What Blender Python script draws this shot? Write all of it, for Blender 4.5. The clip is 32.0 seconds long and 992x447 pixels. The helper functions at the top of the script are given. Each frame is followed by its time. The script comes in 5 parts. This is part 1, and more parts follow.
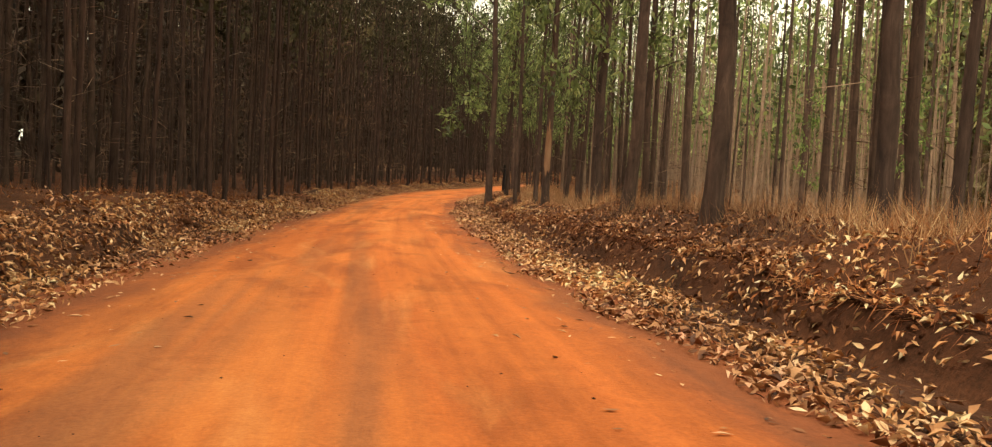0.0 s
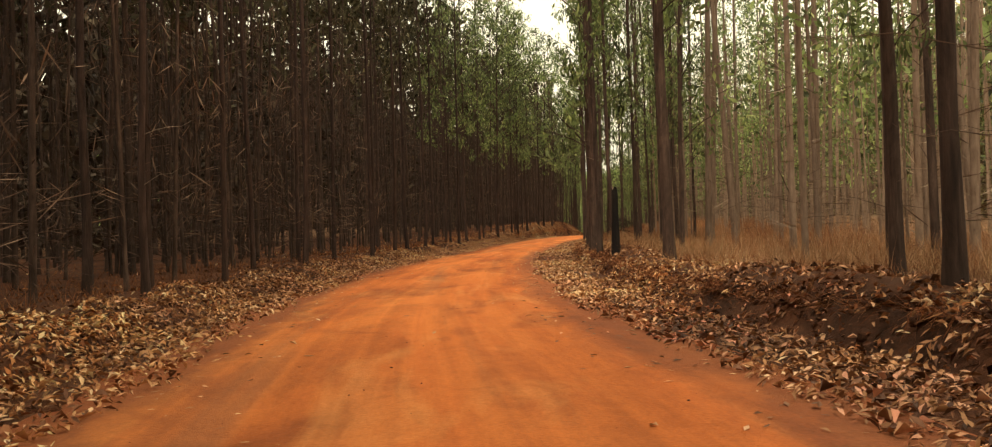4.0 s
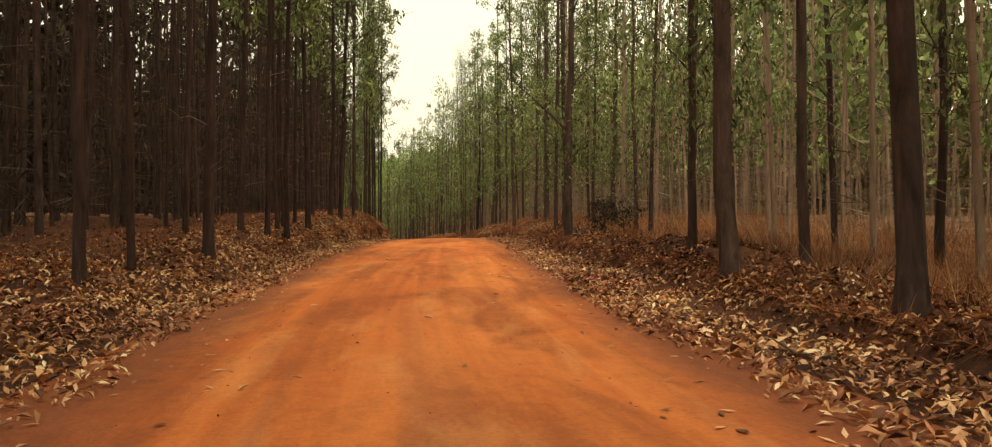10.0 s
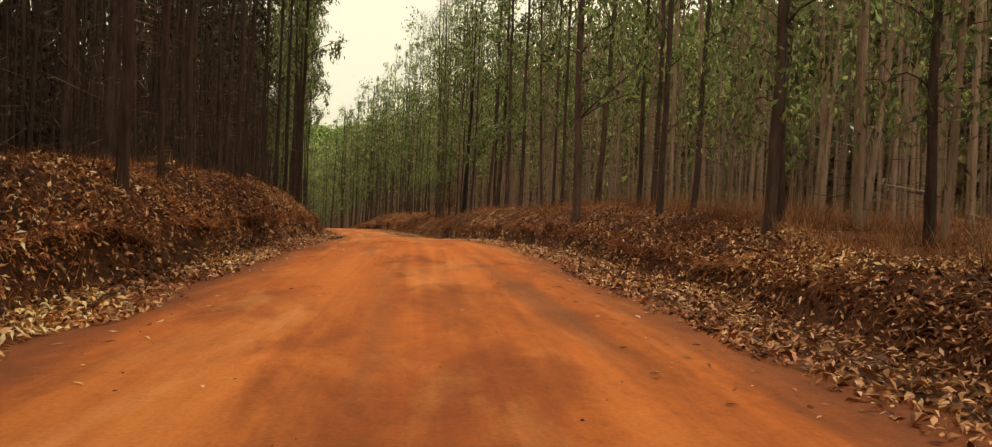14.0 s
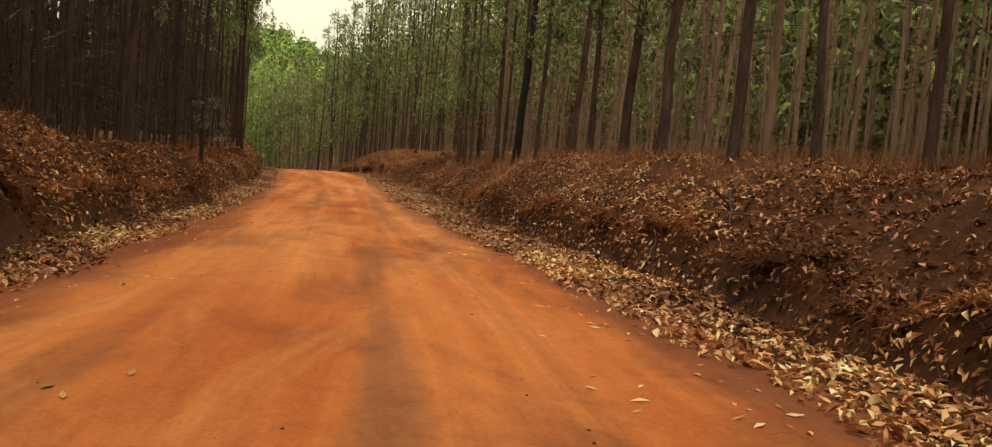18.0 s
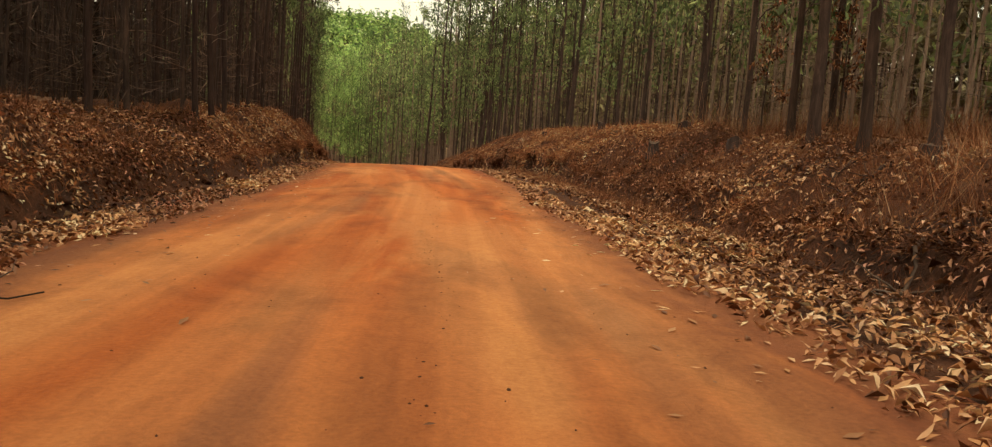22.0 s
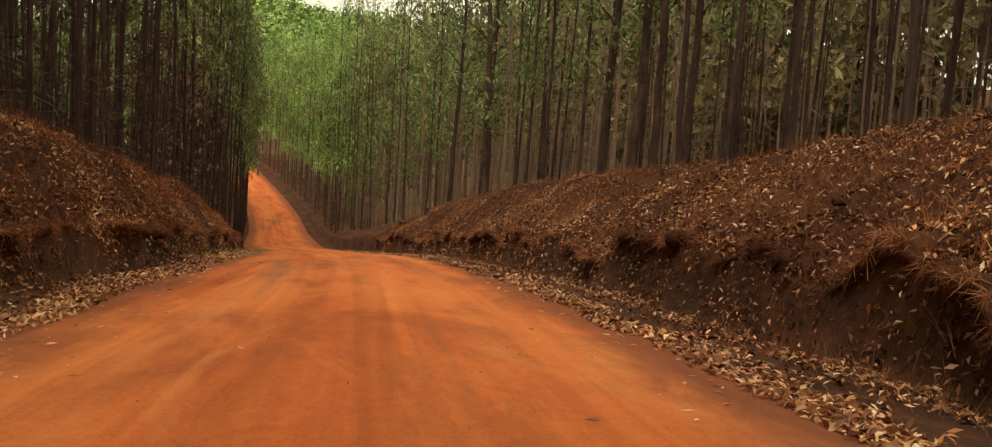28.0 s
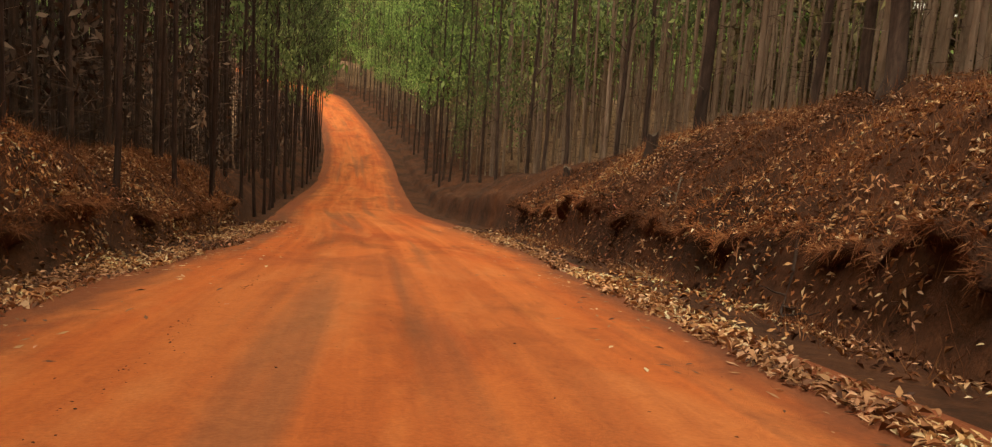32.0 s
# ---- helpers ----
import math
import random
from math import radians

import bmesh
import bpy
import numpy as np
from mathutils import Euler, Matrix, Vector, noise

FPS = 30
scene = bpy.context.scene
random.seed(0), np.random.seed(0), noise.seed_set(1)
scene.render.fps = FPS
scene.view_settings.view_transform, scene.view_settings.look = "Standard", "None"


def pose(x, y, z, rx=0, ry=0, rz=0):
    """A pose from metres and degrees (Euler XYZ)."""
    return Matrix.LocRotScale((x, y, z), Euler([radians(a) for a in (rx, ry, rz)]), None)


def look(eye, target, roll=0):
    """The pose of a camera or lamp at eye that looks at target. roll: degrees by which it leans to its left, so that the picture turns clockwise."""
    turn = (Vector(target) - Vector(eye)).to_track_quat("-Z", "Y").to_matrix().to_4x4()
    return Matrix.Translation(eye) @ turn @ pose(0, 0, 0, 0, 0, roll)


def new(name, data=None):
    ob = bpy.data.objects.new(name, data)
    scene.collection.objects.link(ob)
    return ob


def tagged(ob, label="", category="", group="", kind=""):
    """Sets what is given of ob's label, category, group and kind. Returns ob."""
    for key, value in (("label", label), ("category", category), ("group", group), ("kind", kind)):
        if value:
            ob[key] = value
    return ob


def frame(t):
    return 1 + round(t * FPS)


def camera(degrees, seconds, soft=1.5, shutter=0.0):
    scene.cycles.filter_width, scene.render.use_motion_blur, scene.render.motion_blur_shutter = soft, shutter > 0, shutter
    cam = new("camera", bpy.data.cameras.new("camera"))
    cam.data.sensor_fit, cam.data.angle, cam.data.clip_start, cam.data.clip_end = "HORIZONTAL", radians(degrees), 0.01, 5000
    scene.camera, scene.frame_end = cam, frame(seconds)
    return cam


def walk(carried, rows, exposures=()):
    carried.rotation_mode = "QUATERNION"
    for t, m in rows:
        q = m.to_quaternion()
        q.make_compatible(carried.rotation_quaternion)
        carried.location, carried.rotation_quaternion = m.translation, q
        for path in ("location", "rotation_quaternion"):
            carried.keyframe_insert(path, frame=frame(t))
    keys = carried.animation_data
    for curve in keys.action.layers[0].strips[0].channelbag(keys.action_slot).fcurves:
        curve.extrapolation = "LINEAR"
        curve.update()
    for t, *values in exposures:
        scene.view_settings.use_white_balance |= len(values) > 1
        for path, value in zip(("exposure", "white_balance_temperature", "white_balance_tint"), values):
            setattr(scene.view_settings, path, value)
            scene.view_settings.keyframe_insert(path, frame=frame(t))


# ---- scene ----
cam = camera(58.2, 32.0, soft=1.2)
# the drive: seconds, place, turn
PATH = [
    (0, 0, 0, 1.3, 87.1, -3.2, 0.2),
    (0.5, -0.777, 4.787, 1.238, 86.8, -1.8, 1.1),
    (1, -1.468, 9.587, 1.183, 86.6, -1.3, 1.1),
    (1.5, -2.102, 14.395, 1.125, 86.9, -1.3, 0.7),
    (2, -2.694, 19.208, 1.056, 90.1, -1.3, 0.1),
    (2.5, -3.25, 24.026, 0.994, 90.7, -0.7, -1.1),
    (3, -3.791, 28.845, 0.94, 91, 0.1, -2),
    (3.5, -4.339, 33.664, 0.903, 91, 1, -2.4),
    (5.5, -5.3, 53, 0.972, 90.5, 0.9, -7.5),
    (6, -5.233, 57.849, 1.043, 90.5, 0.4, -8.9),
    (6.5, -5.011, 62.694, 1.079, 90.5, 0.1, -10),
    (7, -4.665, 67.531, 1.137, 90.6, 0.2, -11.4),
    (7.5, -4.186, 72.357, 1.196, 92.6, -0.2, -12.7),
    (8, -3.573, 77.168, 1.235, 91.8, -0.7, -14.2),
    (8.5, -2.882, 81.968, 1.294, 90.8, -0.7, -16.1),
    (9, -2.154, 86.763, 1.371, 90.4, -0.3, -17.2),
    (9.5, -1.35, 91.545, 1.447, 90.3, -0.2, -18),
    (10, -0.45, 96.31, 1.525, 90.4, 0.1, -18.7),
    (10.5, 0.532, 101.059, 1.623, 90.8, 0.2, -19.8),
    (11, 1.618, 105.784, 1.721, 92, -2.4, -20.8),
    (11.5, 2.804, 110.487, 1.779, 92.4, -4.4, -19.1),
    (12, 4.048, 115.174, 1.859, 90.5, -4, -19.2),
    (12.5, 5.33, 119.85, 1.981, 89.8, -3.1, -19.5),
    (13, 6.638, 124.519, 2.08, 89.2, -2.3, -19.9),
    (13.5, 7.956, 129.186, 2.158, 89, -2.5, -20.3),
    (15.5, 13.412, 147.8, 2.313, 88.2, -2.8, -23.4),
    (16, 14.824, 152.44, 2.313, 87.9, -3.5, -23),
    (16.5, 16.154, 157.104, 2.289, 87.5, -4.3, -22.7),
    (17, 17.465, 161.773, 2.219, 86.6, -4.9, -22.3),
    (17.5, 18.766, 166.445, 2.127, 85.8, -5, -21.4),
    (18, 19.986, 171.137, 2.012, 84.9, -4.9, -20.5),
    (18.5, 21.1, 175.854, 1.832, 84.5, -4.4, -19.4),
    (19, 22.145, 180.585, 1.611, 83.4, -4.4, -18.6),
    (19.5, 23.109, 185.333, 1.391, 83.4, -4.2, -17.1),
    (20, 23.99, 190.096, 1.145, 83.5, -3.9, -15.1),
    (20.5, 24.83, 194.867, 0.897, 83.5, -3.7, -14),
    (21, 25.648, 199.643, 0.711, 83.3, -3.6, -13.6),
    (21.5, 26.485, 204.418, 0.557, 83.2, -3.9, -13.2),
    (22, 27.385, 209.182, 0.419, 83.8, -4.1, -13.2),
    (22.5, 28.311, 213.943, 0.396, 85.8, -3.8, -13.1),
    (23, 29.224, 218.706, 0.462, 87.3, -3.1, -12.7),
    (23.5, 30.101, 223.475, 0.421, 84.7, -1.1, -12.6),
    (24, 30.873, 228.26, 0.24, 81.3, -1.1, -12.6),
    (24.5, 31.513, 233.065, 0.063, 82.2, -0.8, -12.1),
    (25, 32.071, 237.881, -0.041, 83.2, -1.2, -10.4),
    (25.5, 32.563, 242.706, -0.112, 83.4, -1, -8.5),
    (26, 32.979, 247.537, -0.217, 84.4, -0.9, -8.1),
    (26.5, 33.365, 252.369, -0.348, 84.4, -0.5, -11),
    (28.5, 35.062, 271.647, -1.531, 84.3, -4, -13.1),
    (29, 35.524, 276.453, -1.991, 81.4, -2.9, -12.3),
    (29.5, 35.953, 281.26, -2.475, 81.4, -2.5, -11),
    (30, 36.308, 286.071, -2.974, 81.1, -2, -9.2),
    (30.5, 36.579, 290.885, -3.497, 81.1, -1.5, -7.9),
    (31, 36.792, 295.698, -4.052, 81.1, -1.9, -7.3),
    (31.5, 36.964, 300.512, -4.623, 81.3, -3.4, -6.4),
    (32, 37.127, 305.327, -5.174, 80.8, -3.9, -6.1),
]
walk(cam, [(t, pose(*p)) for t, *p in PATH], [(0, 0.3, 6500, 10), (1, 0.35, 6500, 10), (2, 0.25, 6500, 10), (3, 0.1, 6500, 10), (6, 0.12, 6500, 10), (7, 0, 6500, 10), (8, -0.22, 6500, 10), (9, -0.2, 6500, 10), (10, -0.1, 6500, 10), (11, -0.65, 6500, 10), (12, -0.38, 6500, 10), (13, -0.35, 6500, 10), (16, -0.35, 6450, 10), (17, -0.25, 6400, 10), (19, -0.25, 6300, 10), (20, -0.25, 6250, 10), (21, -0.2, 6250, 10), (22, -0.18, 6250, 10), (23, -0.48, 6250, 10), (24, 0.08, 6250, 10), (25, -0.1, 6250, 10), (26, -0.42, 6250, 10), (28.5, -0.2, 6250, 10), (30, -0.5, 6250, 10), (31, -0.45, 6300, 10), (32, -0.15, 6300, 10)])

# ---- sky, sun ----
world = bpy.data.worlds.new("sky")
scene.world = world
world.use_nodes = True
wn, wl = world.node_tree.nodes, world.node_tree.links
bg = wn["Background"]
sky = wn.new("ShaderNodeTexSky")
sky.sky_type, sky.sun_disc = "NISHITA", False
sky.sun_elevation, sky.sun_rotation = radians(56), radians(200)
sky.dust_density, sky.air_density = 6.0, 1.5
veil = wn.new("ShaderNodeMix")
veil.data_type = "RGBA"
veil.inputs["Factor"].default_value = 0.85
veil.inputs["B"].default_value = (10.6, 9.7, 6.9, 1)
wl.new(sky.outputs["Color"], veil.inputs["A"])
bg.inputs["Strength"].default_value = 0.14
# an overcast sky: dimmer towards the horizon than overhead
high = wn.new("ShaderNodeTexCoord")
height = wn.new("ShaderNodeSeparateXYZ")
wl.new(high.outputs["Generated"], height.inputs[0])
dome = wn.new("ShaderNodeMapRange")
dome.inputs["To Min"].default_value, dome.inputs["To Max"].default_value = 0.92, 1.55
wl.new(height.outputs["Z"], dome.inputs["Value"])
shade = wn.new("ShaderNodeVectorMath")
shade.operation = "SCALE"
wl.new(veil.outputs["Result"], shade.inputs[0])
wl.new(dome.outputs["Result"], shade.inputs["Scale"])
wl.new(shade.outputs["Vector"], bg.inputs["Color"])
sun = new("sun", bpy.data.lights.new("sun", "SUN"))
sun.data.energy, sun.data.angle, sun.data.color = 1.6, radians(12), (1, 0.93, 0.82)
sun.matrix_world = look((0, 0, 60), (14, 38, 0))


# ---- materials ----
def material(name, build):
    m = bpy.data.materials.new(name)
    m.use_nodes = True
    nt = m.node_tree
    build(nt, nt.nodes["Principled BSDF"])
    return m


def node(nt, kind, **settings):
    n = nt.nodes.new("ShaderNode" + kind)
    for key, value in settings.items():
        n.inputs[key.replace("_", " ")].default_value = value
    return n


def place(nt, scale=(1, 1, 1), space="Object"):
    tc, mp = nt.nodes.new("ShaderNodeTexCoord"), nt.nodes.new("ShaderNodeMapping")
    mp.inputs["Scale"].default_value = scale
    nt.links.new(tc.outputs[space], mp.inputs["Vector"])
    return mp.outputs["Vector"]


def noise_node(nt, vec, scale, detail=6, rough=0.6, dist=0.0):
    n = node(nt, "TexNoise", Scale=scale, Detail=detail, Roughness=rough, Distortion=dist)
    nt.links.new(vec, n.inputs["Vector"])
    return n.outputs["Fac"]


def ramp(nt, fac, *stops):
    r = nt.nodes.new("ShaderNodeValToRGB")
    e = r.color_ramp.elements
    while len(e) < len(stops):
        e.new(0.5)
    for k, (p, c) in enumerate(stops):
        e[k].position, e[k].color = p, (*c, 1)
    nt.links.new(fac, r.inputs["Fac"])
    return r.outputs["Color"]


def mix(nt, fac, a, b, how="MIX"):
    m = nt.nodes.new("ShaderNodeMix")
    m.data_type, m.blend_type = "RGBA", how
    for key, value in (("Factor", fac), ("A", a), ("B", b)):
        if isinstance(value, (int, float)):
            m.inputs[key].default_value = value
        elif isinstance(value, tuple):
            m.inputs[key].default_value = (*value, 1)
        else:
            nt.links.new(value, m.inputs[key])
    return m.outputs["Result"]


def bump(nt, bsdf, height, strength, distance):
    b = node(nt, "Bump", Strength=strength, Distance=distance)
    nt.links.new(height, b.inputs["Height"])
    nt.links.new(b.outputs["Normal"], bsdf.inputs["Normal"])


def node_scaled(nt, value, by):
    m = nt.nodes.new("ShaderNodeMath")
    m.operation = "MULTIPLY"
    nt.links.new(value, m.inputs[0])
    m.inputs[1].default_value = by
    return m.outputs[0]


def road_earth(nt, p):
    # u runs across the road, v along it, in metres; "edge" holds the distance to the road's edge
    uv = place(nt, (1, 1, 1), "UV")
    long = place(nt, (1, 0.06, 1), "UV")
    edge = nt.nodes.new("ShaderNodeUVMap")
    edge.uv_map = "edge"
    sep = nt.nodes.new("ShaderNodeSeparateXYZ")
    nt.links.new(edge.outputs["UV"], sep.inputs[0])
    streak = noise_node(nt, long, 1.9, 6, 0.62, 0.5)
    track = noise_node(nt, place(nt, (0.9, 0.035, 1), "UV"), 1.1, 3, 0.5, 0.3)
    patch = noise_node(nt, place(nt, (1, 0.4, 1), "UV"), 0.8, 7, 0.7, 1.2)
    grain = noise_node(nt, uv, 26, 7, 0.75)
    tread = noise_node(nt, place(nt, (1, 0.7, 1), "UV"), 3.2, 8, 0.72, 1.6)
    broad = noise_node(nt, place(nt, (0.55, 0.07, 1), "UV"), 1.0, 3, 0.5, 0.4)
    c = ramp(nt, broad, (0.34, (0.4, 0.098, 0.023)), (0.5, (0.53, 0.145, 0.032)), (0.66, (0.66, 0.21, 0.05)))
    c = mix(nt, 0.4, c, ramp(nt, streak, (0.3, (0.36, 0.09, 0.022)), (0.5, (0.53, 0.143, 0.032)), (0.7, (0.66, 0.205, 0.05))))
    # soft dark blotches of trodden damp earth, and pale dust between them
    blotch = noise_node(nt, place(nt, (0.85, 0.3, 1), "UV"), 0.75, 4, 0.55, 0.7)
    c = mix(nt, ramp(nt, blotch, (0.5, (0, 0, 0)), (0.66, (0.72, 0.72, 0.72))), c, (0.25, 0.066, 0.02))
    dust = noise_node(nt, place(nt, (0.7, 0.16, 1), "UV"), 1.3, 5, 0.6, 0.9)
    c = mix(nt, ramp(nt, dust, (0.54, (0, 0, 0)), (0.7, (0.5, 0.5, 0.5))), c, (0.68, 0.27, 0.085))
    run = nt.nodes.new("ShaderNodeSeparateXYZ")
    nt.links.new(uv, run.inputs[0])
    red = node(nt, "MapRange")
    red.inputs["From Min"].default_value, red.inputs["From Max"].default_value, red.inputs["To Max"].default_value = 245, 310, 0.6
    nt.links.new(run.outputs["Y"], red.inputs["Value"])
    c = mix(nt, red.outputs["Result"], c, mix(nt, 0.6, c, (0.64, 0.115, 0.021)))
    # Stretch paled by tan dust and by windscreen haze put into its colour.
    dust_haze = ramp(nt, node_scaled(nt, run.outputs["Y"], 1 / 400), (0.42, (0, 0, 0)), (0.5, (0.42, 0.42, 0.42)), (0.62, (0.42, 0.42, 0.42)), (0.7, (0.1, 0.1, 0.1)))
    c = mix(nt, dust_haze, c, mix(nt, ramp(nt, broad, (0.4, (0, 0, 0)), (0.6, (1, 1, 1))), c, (0.58, 0.27, 0.1)))
    lane = noise_node(nt, place(nt, (1, 0.012, 1), "UV"), 2.0, 5, 0.6, 0.9)
    c = mix(nt, 0.34, c, ramp(nt, lane, (0.36, (0.3, 0.3, 0.3)), (0.47, (0.46, 0.46, 0.46)), (0.54, (0.55, 0.55, 0.55)), (0.64, (0.72, 0.72, 0.7))), "OVERLAY")
    damp = noise_node(nt, place(nt, (1, 0.25, 1), "UV"), 0.42, 5, 0.65, 0.8)
    c = mix(nt, ramp(nt, damp, (0.54, (0, 0, 0)), (0.7, (0.65, 0.65, 0.65))), c, (0.2, 0.062, 0.02))
    worn = ramp(nt, track, (0.56, (0, 0, 0)), (0.66, (0.55, 0.55, 0.55)))
    c = mix(nt, worn, c, (0.25, 0.1, 0.045))
    rim = nt.nodes.new("ShaderNodeMath")
    rim.operation = "MULTIPLY_ADD"
    rim.inputs[1].default_value = 1.9
    nt.links.new(patch, rim.inputs[0])
    nt.links.new(sep.outputs["X"], rim.inputs[2])
    margin = ramp(nt, rim.outputs[0], (0.0, (0, 0, 0)), (0.75, (0.75, 0.75, 0.75)))
    c = mix(nt, margin, c, (0.17, 0.058, 0.028))
    c = mix(nt, 0.26, c, ramp(nt, tread, (0.36, (0.3, 0.3, 0.3)), (0.5, (0.52, 0.52, 0.52)), (0.64, (0.68, 0.68, 0.68))), "OVERLAY")
    c = mix(nt, 0.32, c, ramp(nt, grain, (0.35, (0.25, 0.25, 0.25)), (0.65, (0.75, 0.75, 0.75))), "OVERLAY")
    nt.links.new(c, p.inputs["Base Color"])
    p.inputs["Roughness"].default_value = 0.95
    p.inputs["Specular IOR Level"].default_value = 0.15
    bump(nt, p, mix(nt, 0.35, mix(nt, 0.6, streak, tread), grain), 0.9, 0.07)


def bank_earth(nt, p):
    v = place(nt)
    edge = nt.nodes.new("ShaderNodeUVMap")
    edge.uv_map = "edge"
    sep = nt.nodes.new("ShaderNodeSeparateXYZ")
    nt.links.new(edge.outputs["UV"], sep.inputs[0])
    big = noise_node(nt, v, 0.35, 5, 0.6)
    mid = noise_node(nt, v, 3.0, 6, 0.7)
    fine = noise_node(nt, v, 22, 6, 0.75)
    c = ramp(nt, mid, (0.3, (0.02, 0.008, 0.004)), (0.5, (0.064, 0.025, 0.011)), (0.7, (0.15, 0.056, 0.023)))
    d = ramp(nt, big, (0.38, (0.035, 0.016, 0.009)), (0.62, (0.14, 0.05, 0.02)))
    c = mix(nt, 0.45, c, d)
    # rotted leaves cover the forest floor away from the road
    cell = node(nt, "TexVoronoi", Scale=9.0, Randomness=1.0)
    nt.links.new(v, cell.inputs["Vector"])
    mould = ramp(nt, cell.outputs["Color"], (0.2, (0.11, 0.055, 0.028)), (0.55, (0.27, 0.145, 0.075)), (0.85, (0.42, 0.26, 0.15)))
    far = nt.nodes.new("ShaderNodeMath")
    far.operation = "MULTIPLY_ADD"
    far.inputs[1].default_value = 6.0
    nt.links.new(big, far.inputs[0])
    nt.links.new(sep.outputs["X"], far.inputs[2])
    cover = node(nt, "MapRange")
    cover.inputs["From Min"].default_value, cover.inputs["From Max"].default_value, cover.inputs["To Max"].default_value = 7.6, 10.6, 0.9
    nt.links.new(far.outputs[0], cover.inputs["Value"])
    c = mix(nt, cover.outputs["Result"], c, mould)
    c = mix(nt, 0.5, c, ramp(nt, fine, (0.35, (0.2, 0.2, 0.2)), (0.65, (0.8, 0.8, 0.8))), "OVERLAY")
    nt.links.new(c, p.inputs["Base Color"])
    p.inputs["Roughness"].default_value = 0.97
    p.inputs["Specular IOR Level"].default_value = 0.15
    bump(nt, p, mix(nt, 0.5, mid, fine), 0.9, 0.08)


def bark_of(dark, middle, light, low, high):
    def build(nt, p):
        v = place(nt, (1, 1, 0.12))
        info = nt.nodes.new("ShaderNodeObjectInfo")
        geo = nt.nodes.new("ShaderNodeNewGeometry")
        streak = noise_node(nt, v, 9, 6, 0.7, 0.6)
        patch = noise_node(nt, place(nt, (1, 1, 0.45)), 2.6, 6, 0.68, 0.8)
        c = ramp(nt, streak, (0.3, dark), (0.52, middle), (0.75, light))
        c = mix(nt, 0.45, c, ramp(nt, patch, (0.35, low), (0.7, high)))
        r = mix(nt, 0.5, info.outputs["Random"], geo.outputs["Random Per Island"])
        c = mix(nt, 0.6, c, ramp(nt, r, (0.2, (0.3, 0.28, 0.27)), (0.8, (0.72, 0.68, 0.64))), "OVERLAY")
        nt.links.new(c, p.inputs["Base Color"])
        p.inputs["Roughness"].default_value = 0.9
        p.inputs["Specular IOR Level"].default_value = 0.2
        bump(nt, p, streak, 0.8, 0.03)
    return build


def leaf_shader(stops, rough=0.55, through_light=0.3, tufts=0.22):
    def build(nt, p):
        geo = nt.nodes.new("ShaderNodeNewGeometry")
        info = nt.nodes.new("ShaderNodeObjectInfo")
        f = nt.nodes.new("ShaderNodeMath")
        f.operation = "FRACT"
        a = nt.nodes.new("ShaderNodeMath")
        nt.links.new(geo.outputs["Random Per Island"], a.inputs[0])
        nt.links.new(info.outputs["Random"], a.inputs[1])
        nt.links.new(a.outputs[0], f.inputs[0])
        c = ramp(nt, f.outputs[0], *stops)
        # Broad tone noise; in crowns it paints lit and shaded clumps of leaves.
        drift = noise_node(nt, place(nt), 0.4, 3, 0.6)
        c = mix(nt, 0.75, c, ramp(nt, drift, (0.36, (0.5 - tufts, 0.48 - tufts, 0.46 - tufts)), (0.64, (0.5 + tufts, 0.5 + tufts, 0.46 + tufts))), "OVERLAY")
        stand = noise_node(nt, place(nt), 0.11, 4, 0.65)
        c = mix(nt, 0.85, c, ramp(nt, stand, (0.34, (0.16, 0.15, 0.14)), (0.5, (0.48, 0.48, 0.46)), (0.66, (0.8, 0.8, 0.7))), "OVERLAY")
        blot = noise_node(nt, place(nt), 30, 4, 0.7)
        c = mix(nt, 0.3, c, ramp(nt, blot, (0.3, (0.25, 0.25, 0.25)), (0.7, (0.75, 0.75, 0.75))), "OVERLAY")
        nt.links.new(c, p.inputs["Base Color"])
        p.inputs["Roughness"].default_value = rough
        p.inputs["Specular IOR Level"].default_value = 0.3 if rough < 0.65 else 0.1
        if through_light:
            t = nt.nodes.new("ShaderNodeBsdfTranslucent")
            nt.links.new(c, t.inputs["Color"])
            m = nt.nodes.new("ShaderNodeMixShader")
            m.inputs["Fac"].default_value = through_light
            nt.links.new(p.outputs[0], m.inputs[1])
            nt.links.new(t.outputs[0], m.inputs[2])
            nt.links.new(m.outputs[0], nt.nodes["Material Output"].inputs["Surface"])
    return build


ROAD = material("laterite road", road_earth)
EARTH = material("dark forest earth", bank_earth)
BARK = material("eucalyptus bark", bark_of((0.014, 0.009, 0.007), (0.055, 0.033, 0.024), (0.15, 0.097, 0.07), (0.018, 0.012, 0.009), (0.14, 0.088, 0.062)))
CHAR = material("charred bark", bark_of((0.006, 0.005, 0.004), (0.014, 0.01, 0.008), (0.035, 0.024, 0.018), (0.008, 0.006, 0.005), (0.025, 0.018, 0.013)))
WOOD = material("bare peeled wood", bark_of((0.12, 0.055, 0.026), (0.24, 0.13, 0.07), (0.36, 0.22, 0.13), (0.15, 0.08, 0.042), (0.3, 0.18, 0.1)))
RUSSET = material("russet brown bark", bark_of((0.012, 0.007, 0.005), (0.046, 0.026, 0.02), (0.12, 0.075, 0.055), (0.015, 0.009, 0.007), (0.095, 0.058, 0.042)))
# Bark paled to put distance haze into the colour of rear trunks.
HAZE_BARK = material("haze-paled bark", bark_of((0.09, 0.058, 0.039), (0.23, 0.155, 0.106), (0.38, 0.28, 0.2), (0.13, 0.086, 0.057), (0.33, 0.235, 0.166)))
